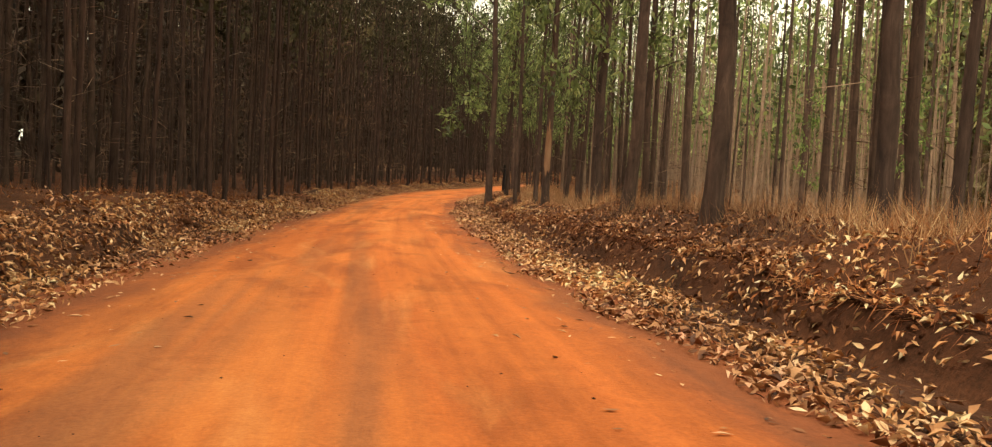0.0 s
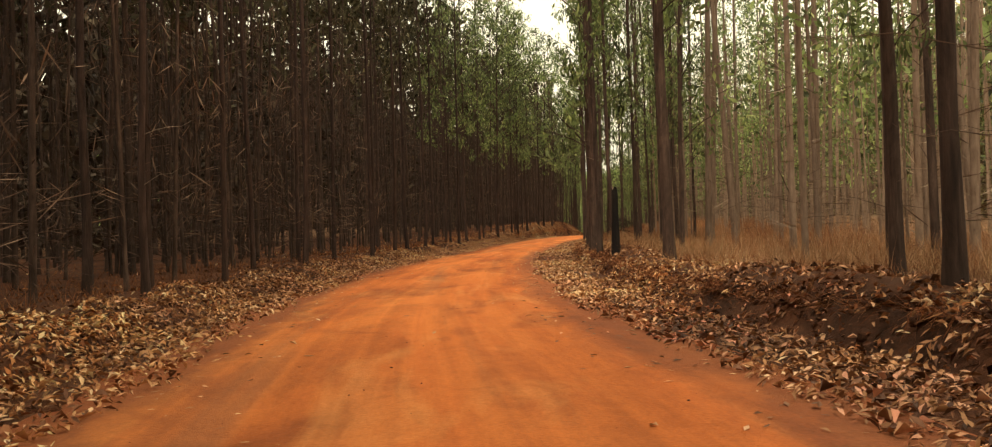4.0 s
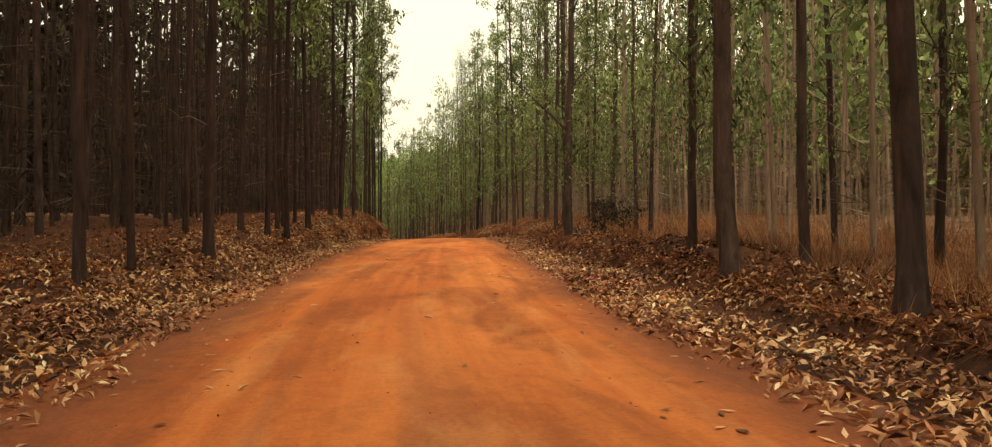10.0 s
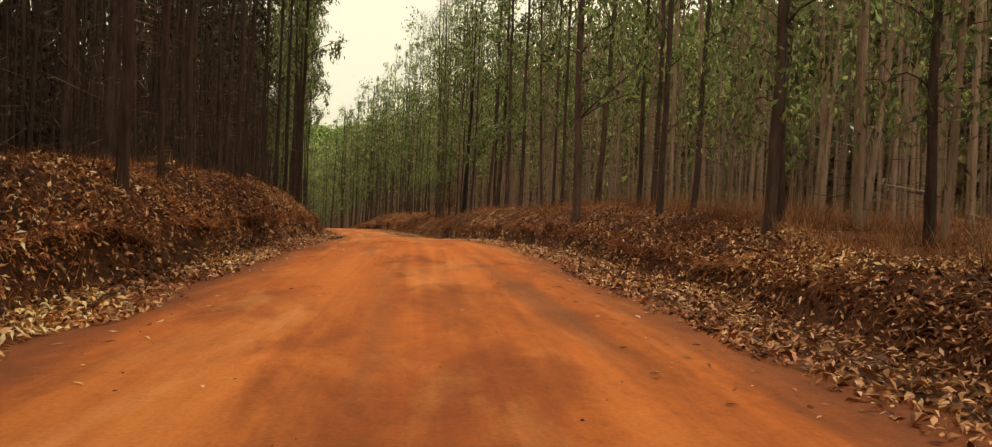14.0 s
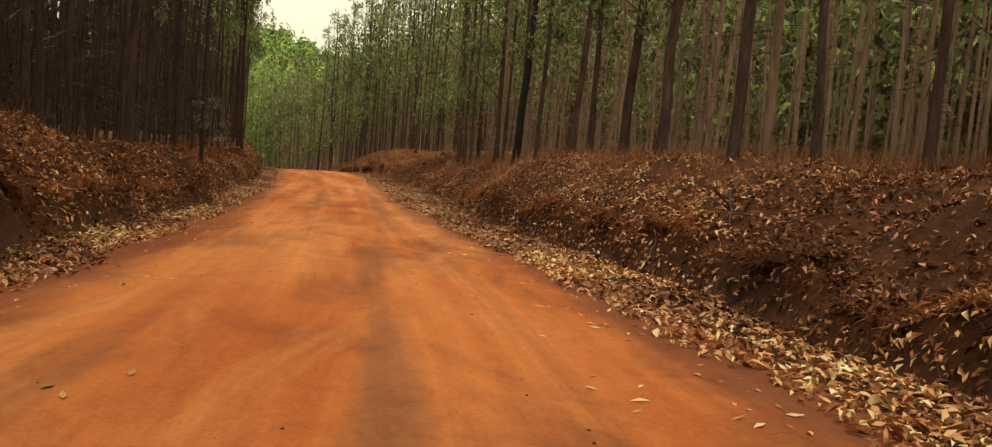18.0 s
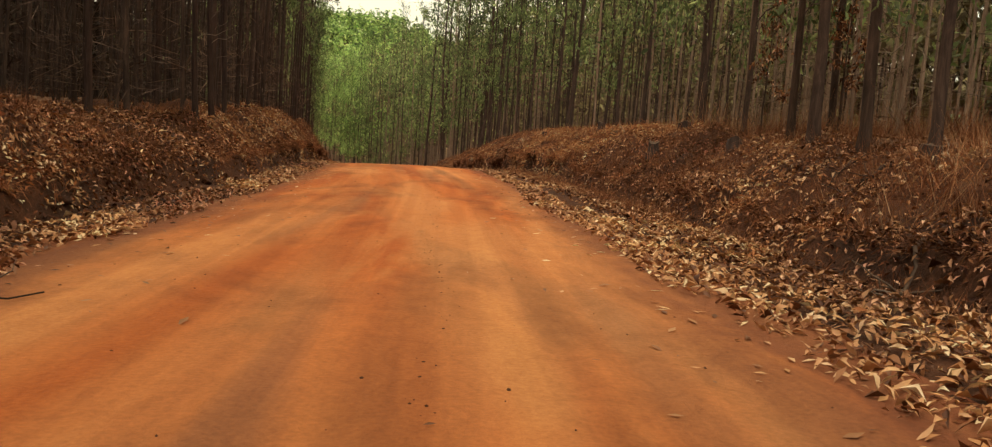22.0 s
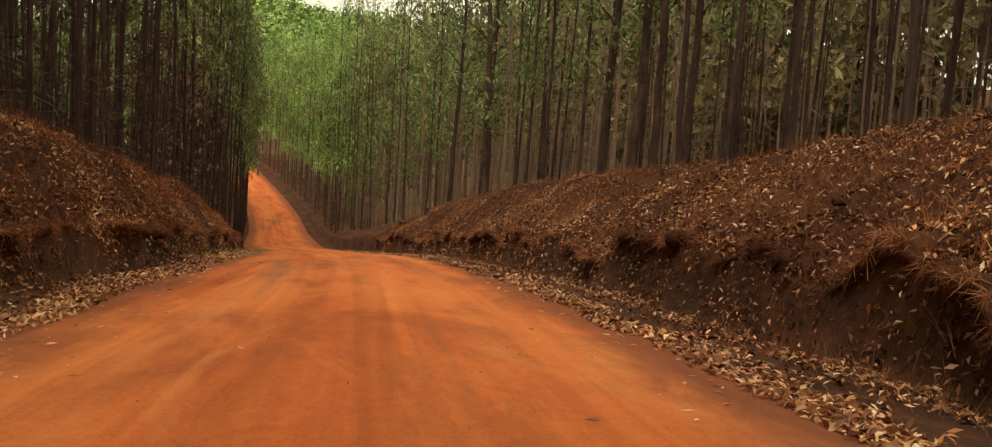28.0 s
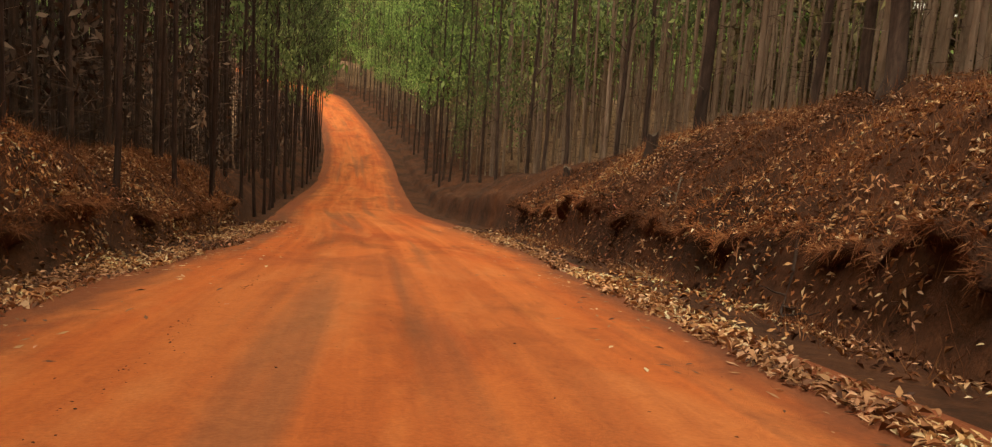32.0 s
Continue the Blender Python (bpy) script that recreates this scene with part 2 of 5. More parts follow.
DRY = material("dry leaves", leaf_shader([(0.0, (0.07, 0.024, 0.01)), (0.25, (0.24, 0.09, 0.034)), (0.5, (0.44, 0.205, 0.082)), (0.75, (0.58, 0.31, 0.15)), (1.0, (0.78, 0.54, 0.34))], 0.6, 0.12))
OLD = material("weathered leaves", leaf_shader([(0.0, (0.036, 0.012, 0.006)), (0.4, (0.14, 0.046, 0.018)), (0.68, (0.31, 0.112, 0.042)), (0.87, (0.54, 0.27, 0.12)), (1.0, (0.84, 0.6, 0.4))], 0.65, 0.12))
GREEN = material("eucalyptus leaves", leaf_shader([(0.0, (0.062, 0.07, 0.028)), (0.4, (0.132, 0.174, 0.06)), (0.8, (0.24, 0.3, 0.11)), (1.0, (0.42, 0.45, 0.19))], 0.5, 0.5, 0.34))
# Young leaf green with the valley's sunlight added into the colour.
FRESH = material("sun-brightened young eucalyptus leaves", leaf_shader([(0.0, (0.07, 0.115, 0.035)), (0.5, (0.24, 0.37, 0.1)), (1.0, (0.52, 0.64, 0.22))], 0.5, 0.6, 0.42))
# Dark brown puts the deep stand's shade into the leaf colour.
SHADE = material("gloom-dark and charred foliage", leaf_shader([(0.0, (0.032, 0.021, 0.015)), (0.6, (0.058, 0.04, 0.029)), (1.0, (0.085, 0.062, 0.043))], 0.7, 0.1))
# Crown leaves darkened in their own colour for the left stand's gloom.
DUSK = material("gloom-dark and dull shrub leaves", leaf_shader([(0.0, (0.03, 0.026, 0.014)), (0.6, (0.075, 0.064, 0.034)), (1.0, (0.14, 0.12, 0.07))], 0.7, 0.25))
# Twig brown toned to stand for haze between the left trunks.
FUZZ = material("fine haze-brown twigs", leaf_shader([(0.0, (0.04, 0.024, 0.019)), (0.6, (0.09, 0.056, 0.044)), (1.0, (0.17, 0.115, 0.09))], 0.8, 0.1))
# Olive leaf colour paled to imitate haze behind the right stand.
HAZE_LEAF = material("haze-paled olive foliage", leaf_shader([(0.0, (0.13, 0.1, 0.055)), (0.6, (0.24, 0.2, 0.105)), (1.0, (0.34, 0.3, 0.15))], 0.7, 0.3, 0.38))
PALE = material("pale young leaves", leaf_shader([(0.0, (0.08, 0.095, 0.06)), (0.5, (0.16, 0.17, 0.115)), (1.0, (0.28, 0.28, 0.2))], 0.5, 0.3))
TWIG = material("dead twigs", leaf_shader([(0.0, (0.07, 0.044, 0.029)), (0.6, (0.15, 0.1, 0.07)), (1.0, (0.36, 0.28, 0.22))], 0.8, 0.0))
# Side twigs in the reddish colour of the haze they stand for.
BRUSH = material("haze-brown side twigs", leaf_shader([(0.0, (0.05, 0.029, 0.021)), (0.6, (0.12, 0.072, 0.052)), (1.0, (0.24, 0.155, 0.115))], 0.8, 0.0))
STRAW = material("dry grass", leaf_shader([(0.0, (0.16, 0.076, 0.038)), (0.5, (0.35, 0.185, 0.098)), (1.0, (0.56, 0.36, 0.21))], 0.8, 0.2))
SCRUB = material("dead bracken", leaf_shader([(0.0, (0.1, 0.036, 0.017)), (0.5, (0.25, 0.092, 0.041)), (1.0, (0.43, 0.2, 0.095))], 0.8, 0.2))

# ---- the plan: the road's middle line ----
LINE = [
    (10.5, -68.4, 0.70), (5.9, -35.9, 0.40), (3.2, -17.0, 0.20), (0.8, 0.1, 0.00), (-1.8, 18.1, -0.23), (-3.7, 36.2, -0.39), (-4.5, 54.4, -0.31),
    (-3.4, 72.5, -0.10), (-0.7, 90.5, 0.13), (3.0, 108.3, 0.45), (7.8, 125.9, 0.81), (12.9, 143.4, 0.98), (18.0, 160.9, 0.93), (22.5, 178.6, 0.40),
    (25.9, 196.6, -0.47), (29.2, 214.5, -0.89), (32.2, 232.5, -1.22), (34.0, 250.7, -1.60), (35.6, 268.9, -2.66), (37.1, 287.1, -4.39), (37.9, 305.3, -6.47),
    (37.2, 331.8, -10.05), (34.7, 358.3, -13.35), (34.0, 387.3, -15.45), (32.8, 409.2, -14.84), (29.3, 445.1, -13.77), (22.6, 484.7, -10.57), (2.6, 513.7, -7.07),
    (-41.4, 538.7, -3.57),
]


def smooth_line(points, step=0.5):
    p = np.array(points, float)
    d = np.r_[0, np.cumsum(np.linalg.norm(np.diff(p[:, :2], axis=0), axis=1))]
    out = np.arange(0, d[-1], step)
    q = np.stack([np.interp(out, d, p[:, k]) for k in range(3)], 1)
    w = np.hanning(41)
    w /= w.sum()
    ext = np.vstack([q[0] + (q[0] - q[1]) * np.arange(20, 0, -1)[:, None], q, q[-1] + (q[-1] - q[-2]) * np.arange(1, 21)[:, None]])
    return np.stack([np.convolve(ext[:, k], w, "valid") for k in range(3)], 1)


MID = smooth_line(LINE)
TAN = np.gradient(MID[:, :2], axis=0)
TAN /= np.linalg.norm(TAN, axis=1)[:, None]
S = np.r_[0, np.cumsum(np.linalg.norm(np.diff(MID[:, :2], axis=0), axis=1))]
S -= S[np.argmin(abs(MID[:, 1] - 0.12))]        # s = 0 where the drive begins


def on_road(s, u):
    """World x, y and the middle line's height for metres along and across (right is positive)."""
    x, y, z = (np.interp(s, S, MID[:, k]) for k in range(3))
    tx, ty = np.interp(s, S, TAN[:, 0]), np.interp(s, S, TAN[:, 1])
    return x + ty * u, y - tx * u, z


def table(s, *pairs):
    a = np.array(pairs, float)
    return np.interp(s, a[:, 0], a[:, 1])


def ease(x):
    x = np.clip(x, 0, 1)
    return x * x * (3 - 2 * x)


RNG = np.random.default_rng(7)
LATTICE = RNG.random((256, 256))


def value_noise(x, y):
    xi, yi = np.floor(x).astype(int), np.floor(y).astype(int)
    fx, fy = ease(x - xi), ease(y - yi)
    a, b = LATTICE[xi % 256, yi % 256], LATTICE[(xi + 1) % 256, yi % 256]
    c, d = LATTICE[xi % 256, (yi + 1) % 256], LATTICE[(xi + 1) % 256, (yi + 1) % 256]
    return (a + (b - a) * fx) * (1 - fy) + (c + (d - c) * fx) * fy - 0.5


def rough(x, y, scale, octaves=4):
    return sum(value_noise(x * scale * 2**k + 17 * k, y * scale * 2**k + 5 * k) / 2**k for k in range(octaves))


def right_edge(s):
    return table(s, (0, 2.0), (100, 1.9), (116, 2.25), (136, 2.6), (150, 2.3), (175, 2.4), (193, 2.15), (211, 1.65), (232, 1.45), (249, 2.05), (260, 2.8), (290, 2.6), (318, 2.8), (331, 3.4), (400, 3.3))


def left_edge(s):
    return -table(s, (0, 4.0), (14, 3.8), (40, 3.4), (68, 3.9), (80, 3.7), (95, 3.2), (105, 3.3), (118, 3.6), (135, 4.1), (177, 4.05), (197, 4.3), (213, 4.4), (236, 4.8), (262, 4.5), (294, 4.65), (322, 4.4), (345, 3.7), (400, 3.3))


def right_bank(s):
    return table(s, (-60, 0.8), (2, 0.95), (12, 1.15), (20, 1.1), (28, 0.8), (36, 0.6), (70, 0.45), (110, 0.4), (130, 0.48), (150, 0.9), (166, 1.5), (176, 1.7), (188, 2.05), (196, 2.4), (206, 2.35), (214, 2.2), (226, 1.8), (238, 2.1), (246, 2.3), (254, 2.3), (262, 2.6), (270, 2.95), (282, 3.6), (295, 3.6), (304, 3.75), (314, 3.95), (326, 4.05), (335, 3.9), (341, 3.4), (348, 2.9), (360, 2.55), (380, 1.9), (400, 1.2), (600, 0.5))


def left_bank(s):
    return table(s, (-60, 0.3), (9, 0.4), (16, 0.85), (22, 0.75), (28, 0.5), (36, 0.32), (105, 0.3), (125, 0.85), (150, 1.55), (168, 2.0), (178, 1.9), (188, 1.85), (195, 1.7), (203, 1.6), (211, 1.2), (222, 1.3), (243, 1.4), (250, 1.85), (257, 2.25), (266, 2.35), (271, 2.5), (277, 3.0), (284, 3.2), (292, 3.0), (302, 2.9), (312, 2.7), (321, 2.65), (328, 2.4), (336, 2.2), (350, 2.0), (375, 1.4), (400, 0.8), (600, 0.4))


def right_foot(s):
    """Metres from the road's edge to the foot of the bank."""
    return table(s, (0, 1.6), (150, 1.7), (185, 1.6), (203, 1.8), (215, 2.6), (238, 2.6), (250, 2.2), (265, 2.0), (320, 1.9))


def left_foot(s):
    return table(s, (0, 1.2), (150, 1.0), (320, 1.4))


def beyond(s, u):
    """Metres outside the bare road; negative on it."""
    return np.maximum(u - right_edge(s), left_edge(s) - u)


def profile(s, u):
    """Height over the road's middle line."""
    right = u > 0
    d = beyond(s, u)
    wob = 0.5 * rough(s, 0 * s + np.where(right, 9, -9), 0.16, 3)
    high = np.where(right, right_bank(s), left_bank(s))
    foot = np.where(right, right_foot(s), left_foot(s)) + wob
    wide = np.where(right, table(s, (0, 3.2), (24, 3.0), (45, 1.9), (140, 2.0), (180, 4.0), (210, 3.8), (235, 3.2), (265, 4.0), (285, 4.5), (335, 4.4)), table(s, (0, 1.5), (150, 1.9), (240, 2.3), (320, 2.6)))
    q = np.clip((d - foot) / wide, 0, 1)
    scarp = np.where(right, np.minimum(0.36 * high + 0.04, table(s, (204, 0.7), (215, 0.32), (236, 0.32), (252, 0.95))), np.minimum(0.22 * high + 0.06, 0.4)) * (1 + 0.9 * rough(s, 0 * s + np.where(right, 21, -21), 0.5, 3))
    z = -0.008 * np.minimum(abs(u), 5) ** 2 + 0.05 * ease(d / 0.8)
    z = z + scarp * ease((d - foot) / 0.32) + (high - scarp) * (1 - (1 - q) ** np.where(right, table(s, (200, 1.7), (225, 1.25)), 1.7))
    ridge = np.where(right, table(s, (0, 0.3), (140, 0.3), (200, 0.15), (320, 0.2)), table(s, (0, 0.15), (130, 0.2), (300, 0.2)))
    z = z + ridge * np.exp(-(((d - foot - 0.6 * wide) / 0.8) ** 2)) * (0.8 + 1.4 * rough(s, u, 0.35, 2))
    z = z + np.clip((d - foot + 0.5) / 1.5, 0, 1) * ((0.2 + 0.14 * np.minimum(high, 2)) * rough(s, u, 0.7, 4) - table(s, (180, 0.3), (200, 0.45), (290, 0.45), (305, 0.6)) * np.minimum(high, 1.5) * np.clip(abs(rough(s + 31, u, 1.1, 3)) - 0.2, 0, 1))
    z = z + np.where(right, table(s, (150, 0), (200, 0.02), (250, 0.05), (300, 0.1), (340, 0.22), (400, 0.24), (470, 0.08)), 0) * np.clip(d - 8, 0, 30)
    z = z + np.clip((d - 7) / 20, 0, 1.5) * 0.5 * rough(s, u, 0.06, 2)
    z = z + 0.02 * rough(s * 0.2, u, 1.5, 3) * (d < 0.3)
    return z


def spot(s, u):
    x, y, z = on_road(s, u)
    return np.stack([x, y, z + profile(s, u)], -1)


# ---- mesh helpers ----
def mesh_of(name, verts, faces, mat, smooth=True, uv=None, rim=None):
    verts, faces = np.asarray(verts, np.float32), np.asarray(faces, np.int32)
    me = bpy.data.meshes.new(name)
    me.vertices.add(len(verts))
    me.vertices.foreach_set("co", verts.ravel())
    k = faces.shape[1]
    me.loops.add(faces.size)
    me.loops.foreach_set("vertex_index", faces.ravel())
    me.polygons.add(len(faces))
    me.polygons.foreach_set("loop_start", np.arange(len(faces), dtype=np.int32) * k)
    me.polygons.foreach_set("use_smooth", np.full(len(faces), smooth))
    if uv is not None:
        layer = me.uv_layers.new(name="uv")
        layer.data.foreach_set("uv", np.asarray(uv, np.float32)[faces.ravel()].ravel())
    if rim is not None:
        layer = me.uv_layers.new(name="edge")
        layer.data.foreach_set("uv", np.column_stack([rim, 0 * rim]).astype(np.float32)[faces.ravel()].ravel())
    me.materials.append(mat)
    me.update(calc_edges=True)
    return me


def part(name, me, parent, label=""):
    ob = new(name, me)
    ob.parent = parent
    return tagged(ob, label)


def grid_faces(n, m):
    i = np.arange(n * m).reshape(n, m)
    return np.stack([i[:-1, :-1], i[:-1, 1:], i[1:, 1:], i[1:, :-1]], -1).reshape(-1, 4)


def leaf_cloud(at, along, side, up, length, width, curl):
    """Many curled leaves: at their middle, with their axes."""
    n = len(at)
    L, W = length[:, None] * along / 2, width[:, None] * side / 2
    C = (curl * length)[:, None] * up
    v = np.stack([at - L + C * 0.7, at - W * 1.0 - L * 0.1 + C * 0.3, at - C * 0.3, at + W * 1.0 - L * 0.1 + C * 0.3, at + L + C], 1).reshape(-1, 3)
    f = np.array([[0, 2, 1], [0, 3, 2], [1, 2, 4], [2, 3, 4]])
    return v, (f[None] + 5 * np.arange(n)[:, None, None]).reshape(-1, 3)


def unit(v):
    return v / np.maximum(np.linalg.norm(v, axis=-1, keepdims=True), 1e-9)


# ---- ground and road ----
S0, S1 = S[0] + 2, S[-1] - 2


def shelter(s, u):
    """Metres outside the bare road; cut on the left to colour its shaded floor dark."""
    d = beyond(s, u)
    return d * np.where(d < 0, 1, np.where(u < 0, table(s, (112, 0.15), (140, 0.4), (200, 0.6)), table(s, (225, 1.0), (245, 0.55))))


def strip(name, s, low, high, share, mat):
    """A sheet along the road from one edge line to another."""
    ss, qq = np.meshgrid(s, share, indexing="ij")
    uu = low(ss) + (high(ss) - low(ss)) * qq
    v = spot(ss.ravel(), uu.ravel())
    return mesh_of(name, v, grid_faces(len(s), len(share)), mat, True, np.stack([uu.ravel(), ss.ravel()], 1), shelter(ss.ravel(), uu.ravel()))


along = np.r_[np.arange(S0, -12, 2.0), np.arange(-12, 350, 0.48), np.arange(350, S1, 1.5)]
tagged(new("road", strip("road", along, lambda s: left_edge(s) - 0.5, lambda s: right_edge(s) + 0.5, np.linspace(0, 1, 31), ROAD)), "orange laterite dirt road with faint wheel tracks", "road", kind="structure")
out = np.r_[np.arange(0, 3.6, 0.13), np.arange(3.6, 7.5, 0.35), np.arange(7.5, 20, 1.5), np.arange(20, 62, 6)]
for sign in (1, -1):
    side = out / out[-1] if sign > 0 else 1 - out[::-1] / out[-1]
    lo, hi = (lambda s: right_edge(s) + 0.42, lambda s: right_edge(s) + 59) if sign > 0 else (lambda s: left_edge(s) - 59, lambda s: left_edge(s) - 0.42)
    tagged(new("verge_ground", strip("verge_ground", along, lo, hi, side, EARTH)), "dark bare earth bank under fallen leaves beside the road", "ground", kind="structure")

gx, gy = np.meshgrid(np.arange(-900, 901, 20.0), np.arange(-600, 1201, 20.0), indexing="ij")


def hill_z(x, y):
    """The wide ground: it follows the road and climbs to a hill beyond the valley."""
    x, y = np.asarray(x, float), np.asarray(y, float)
    near = np.concatenate([np.argmin(((MID[None, ::10, :2] - q[:, None]) ** 2).sum(2), 1) * 10 for q in np.array_split(np.column_stack([x, y]), max(1, len(x) // 2000))])
    away = np.hypot(MID[near, 0] - x, MID[near, 1] - y)
    z = MID[near, 2] - 2.5 * (away < 75) + 0.5 + np.clip(away - 60, 0, 900) * 0.02
    swell = 9 * np.sin(x / 37 + 1.0) + 5 * np.sin(x / 15 + y / 60) + 4 * np.sin(y / 31)
    return z + (53 + swell) * ease((y - 520) / 380) * ease((x + 380) / 300)


tagged(new("ground", mesh_of("ground", np.column_stack([gx.ravel(), gy.ravel(), hill_z(gx.ravel(), gy.ravel())]), grid_faces(*gx.shape), EARTH)), "wide wooded ground rolling away to a far hill", "ground", kind="structure")


# ---- eucalyptus trees ----
def trunk_mesh(height, radius, bend, sides, rings, seed, crook=0.0):
    r = np.random.default_rng(seed)
    h = np.linspace(0, 1, rings) ** 1.3
    z = h * height - 0.3
    cx = np.cumsum(r.normal(0, bend, rings)) * height / rings
    cy = np.cumsum(r.normal(0, bend, rings)) * height / rings
    cx = cx - cx[0] - crook * (1 - np.exp(-np.maximum(z, 0) / 1.6))
    cy = cy - cy[0]
    rad = radius * (1 - 0.8 * h) * (1 + 0.45 * np.exp(-np.maximum(z, 0) / 0.22))
    a = np.arange(sides) * 2 * np.pi / sides
    lump = 1 + 0.06 * r.normal(size=(rings, sides))
    v = np.stack([cx[:, None] + rad[:, None] * np.cos(a) * lump, cy[:, None] + rad[:, None] * np.sin(a) * lump, np.repeat(z[:, None], sides, 1)], -1).reshape(-1, 3)
    i = np.arange(rings * sides).reshape(rings, sides)
    j = np.roll(i, -1, 1)
    return v, np.stack([i[:-1], j[:-1], j[1:], i[1:]], -1).reshape(-1, 4), (cx, cy, z, rad)


def tube(points, radii, sides=5):
    p, n = np.asarray(points, float), len(points)
    t = unit(np.gradient(p, axis=0))
    a = unit(np.cross(t, np.array([0.31, 0.2, 0.93])))
    b = np.cross(t, a)
    ang = np.arange(sides) * 2 * np.pi / sides
    v = p[:, None] + np.asarray(radii)[:, None, None] * (a[:, None] * np.cos(ang)[:, None] + b[:, None] * np.sin(ang)[:, None])
    i = np.arange(n * sides).reshape(n, sides)
    j = np.roll(i, -1, 1)
    return v.reshape(-1, 3), np.stack([i[:-1], j[:-1], j[1:], i[1:]], -1).reshape(-1, 4)


def joined(pieces):
    vs, fs, k = [], [], 0
    for v, f in pieces:
        vs.append(v)
        fs.append(f + k)
        k += len(v)
    return np.vstack(vs), np.vstack(fs)


def limbs(axis, r, low, high, count, reach, lift, thick):
    """Limbs that leave the trunk: tubes and their lines."""
    cx, cy, z, rad = axis
    out, lines = [], []
    for k in range(count):
        h = low + (high - low) * (k + r.random()) / count
        base = np.array([np.interp(h, z, cx), np.interp(h, z, cy), h])
        a = r.random() * 2 * np.pi
        l = reach * (0.5 + 0.7 * r.random()) * (1 - 0.5 * (h - low) / max(high - low, 0.1))
        d = np.array([np.cos(a), np.sin(a), 0])
        q = np.linspace(0, 1, 5)[:, None]
        pts = base + d * l * q + np.array([0, 0, 1]) * l * lift * (q**0.7) + r.normal(0, 0.06 * l, (5, 3)) * q
        out.append(tube(pts, np.linspace(thick, thick * 0.25, 5), 4))
        lines.append(pts)
    return out, lines


def blades(at, along, side, length, width):
    """Many flat pointed leaves, two triangles each."""
    n = len(at)
    L, W = length[:, None] * along / 2, width[:, None] * side / 2
    v = np.stack([at - L, at - W - L * 0.15, at + W - L * 0.15, at + L], 1).reshape(-1, 3)
    f = np.array([[0, 2, 1], [1, 2, 3]])
    return v, (f[None] + 4 * np.arange(n)[:, None, None]).reshape(-1, 3)


def hanging(at, r, size, wide=0.36):
    n = len(at)
    along = unit(r.normal(0, 0.62, (n, 3)) - [0, 0, 0.75])
    side = unit(np.cross(along, r.normal(size=(n, 3))))
    ln = size * (0.6 + 0.8 * r.random(n))
    return blades(at, along, side, ln, ln * wide)


def sprays(lines, r, per, size, spread, tufts=4):
    """Leaves in tufts about the outer parts of the limbs."""
    at = []
    for pts in lines:
        q = 0.25 + 0.75 * r.random(tufts)
        p = np.stack([np.interp(q, np.linspace(0, 1, len(pts)), pts[:, k]) for k in range(3)], 1)
        p = np.repeat(p + r.normal(0, spread * 0.7, (tufts, 3)), per // tufts, 0)
        at.append(p + r.normal(0, spread * 0.42, p.shape) - [0, 0, spread * 0.4])
    return hanging(np.vstack(at), r, size)


def tree_kind(seed, height, radius, crown_low, bend, reach, leaf, per=72, crook=0.0, size=0.29, bark=None, clumps=0):
    """Meshes of one tree: trunk, crown, crown limbs, low boughs, dead twigs."""
    r = np.random.default_rng(seed)
    v, f, axis = trunk_mesh(height, radius, bend, 12, 16, seed, crook)
    trunk = mesh_of("trunk", v, f, bark or BARK)
    tubes, lines = limbs(axis, r, crown_low + 0.8, height - 0.6, 11 if clumps else 17, reach, 0.75, 0.04)
    frame_of = mesh_of("crown_frame", *joined(tubes), BARK)
    low, low_lines = limbs(axis, r, crown_low - 1.5, crown_low + 1.5, 3, reach * 0.9, 0.45, 0.03)
    leaves = mesh_of("crown", *sprays(lines + low_lines, r, per, size, 1.05 if clumps else 0.5, clumps or 4), leaf, False)
    boughs = [mesh_of("bough", *b, BARK) for b in low]
    dead, _ = limbs(axis, r, 1.2, crown_low + 1, 9, 1.5, 0.2, 0.009)
    twigs = mesh_of("dead_twigs", *joined(dead), TWIG)
    return trunk, leaves, frame_of, twigs, boughs


KINDS = {
    "right": [tree_kind(100 + k, 25 + k % 3, 0.15, 5.2 + 0.7 * (k % 3), 0.028, 3.0, GREEN, 92, size=0.28) for k in range(6)],
    "low": [tree_kind(130 + k, 27 + k % 3, 0.14, 3.8 + 0.6 * (k % 3), 0.03, 3.1, GREEN, 190, size=0.2, clumps=2) for k in range(6)],
    "fresh": [tree_kind(150 + k, 27 + k % 3, 0.15, 8.0 + 0.6 * (k % 3), 0.03, 3.4, FRESH, 160, clumps=2) for k in range(4)],
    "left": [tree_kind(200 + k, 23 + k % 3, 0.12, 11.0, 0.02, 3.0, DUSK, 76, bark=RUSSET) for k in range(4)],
    "edge": [tree_kind(240 + k, 23 + k % 3, 0.12, 8.6, 0.022, 3.4, GREEN, 88, bark=RUSSET) for k in range(4)],
    "charred": [tree_kind(310, 20, 0.14, 6.0, 0.02, 2.6, GREEN, 100, size=0.2, bark=CHAR)],
    "stripped": [tree_kind(320, 25, 0.14, 6.0, 0.006, 2.8, GREEN, 92)],
    "crooked": [tree_kind(301, 14, 0.12, 6.5, 0.012, 2.2, GREEN, 60, 0.5)],
}
WIDE = {"right": 0.15, "low": 0.14, "fresh": 0.15, "left": 0.12, "edge": 0.12, "charred": 0.14, "stripped": 0.14, "crooked": 0.12}
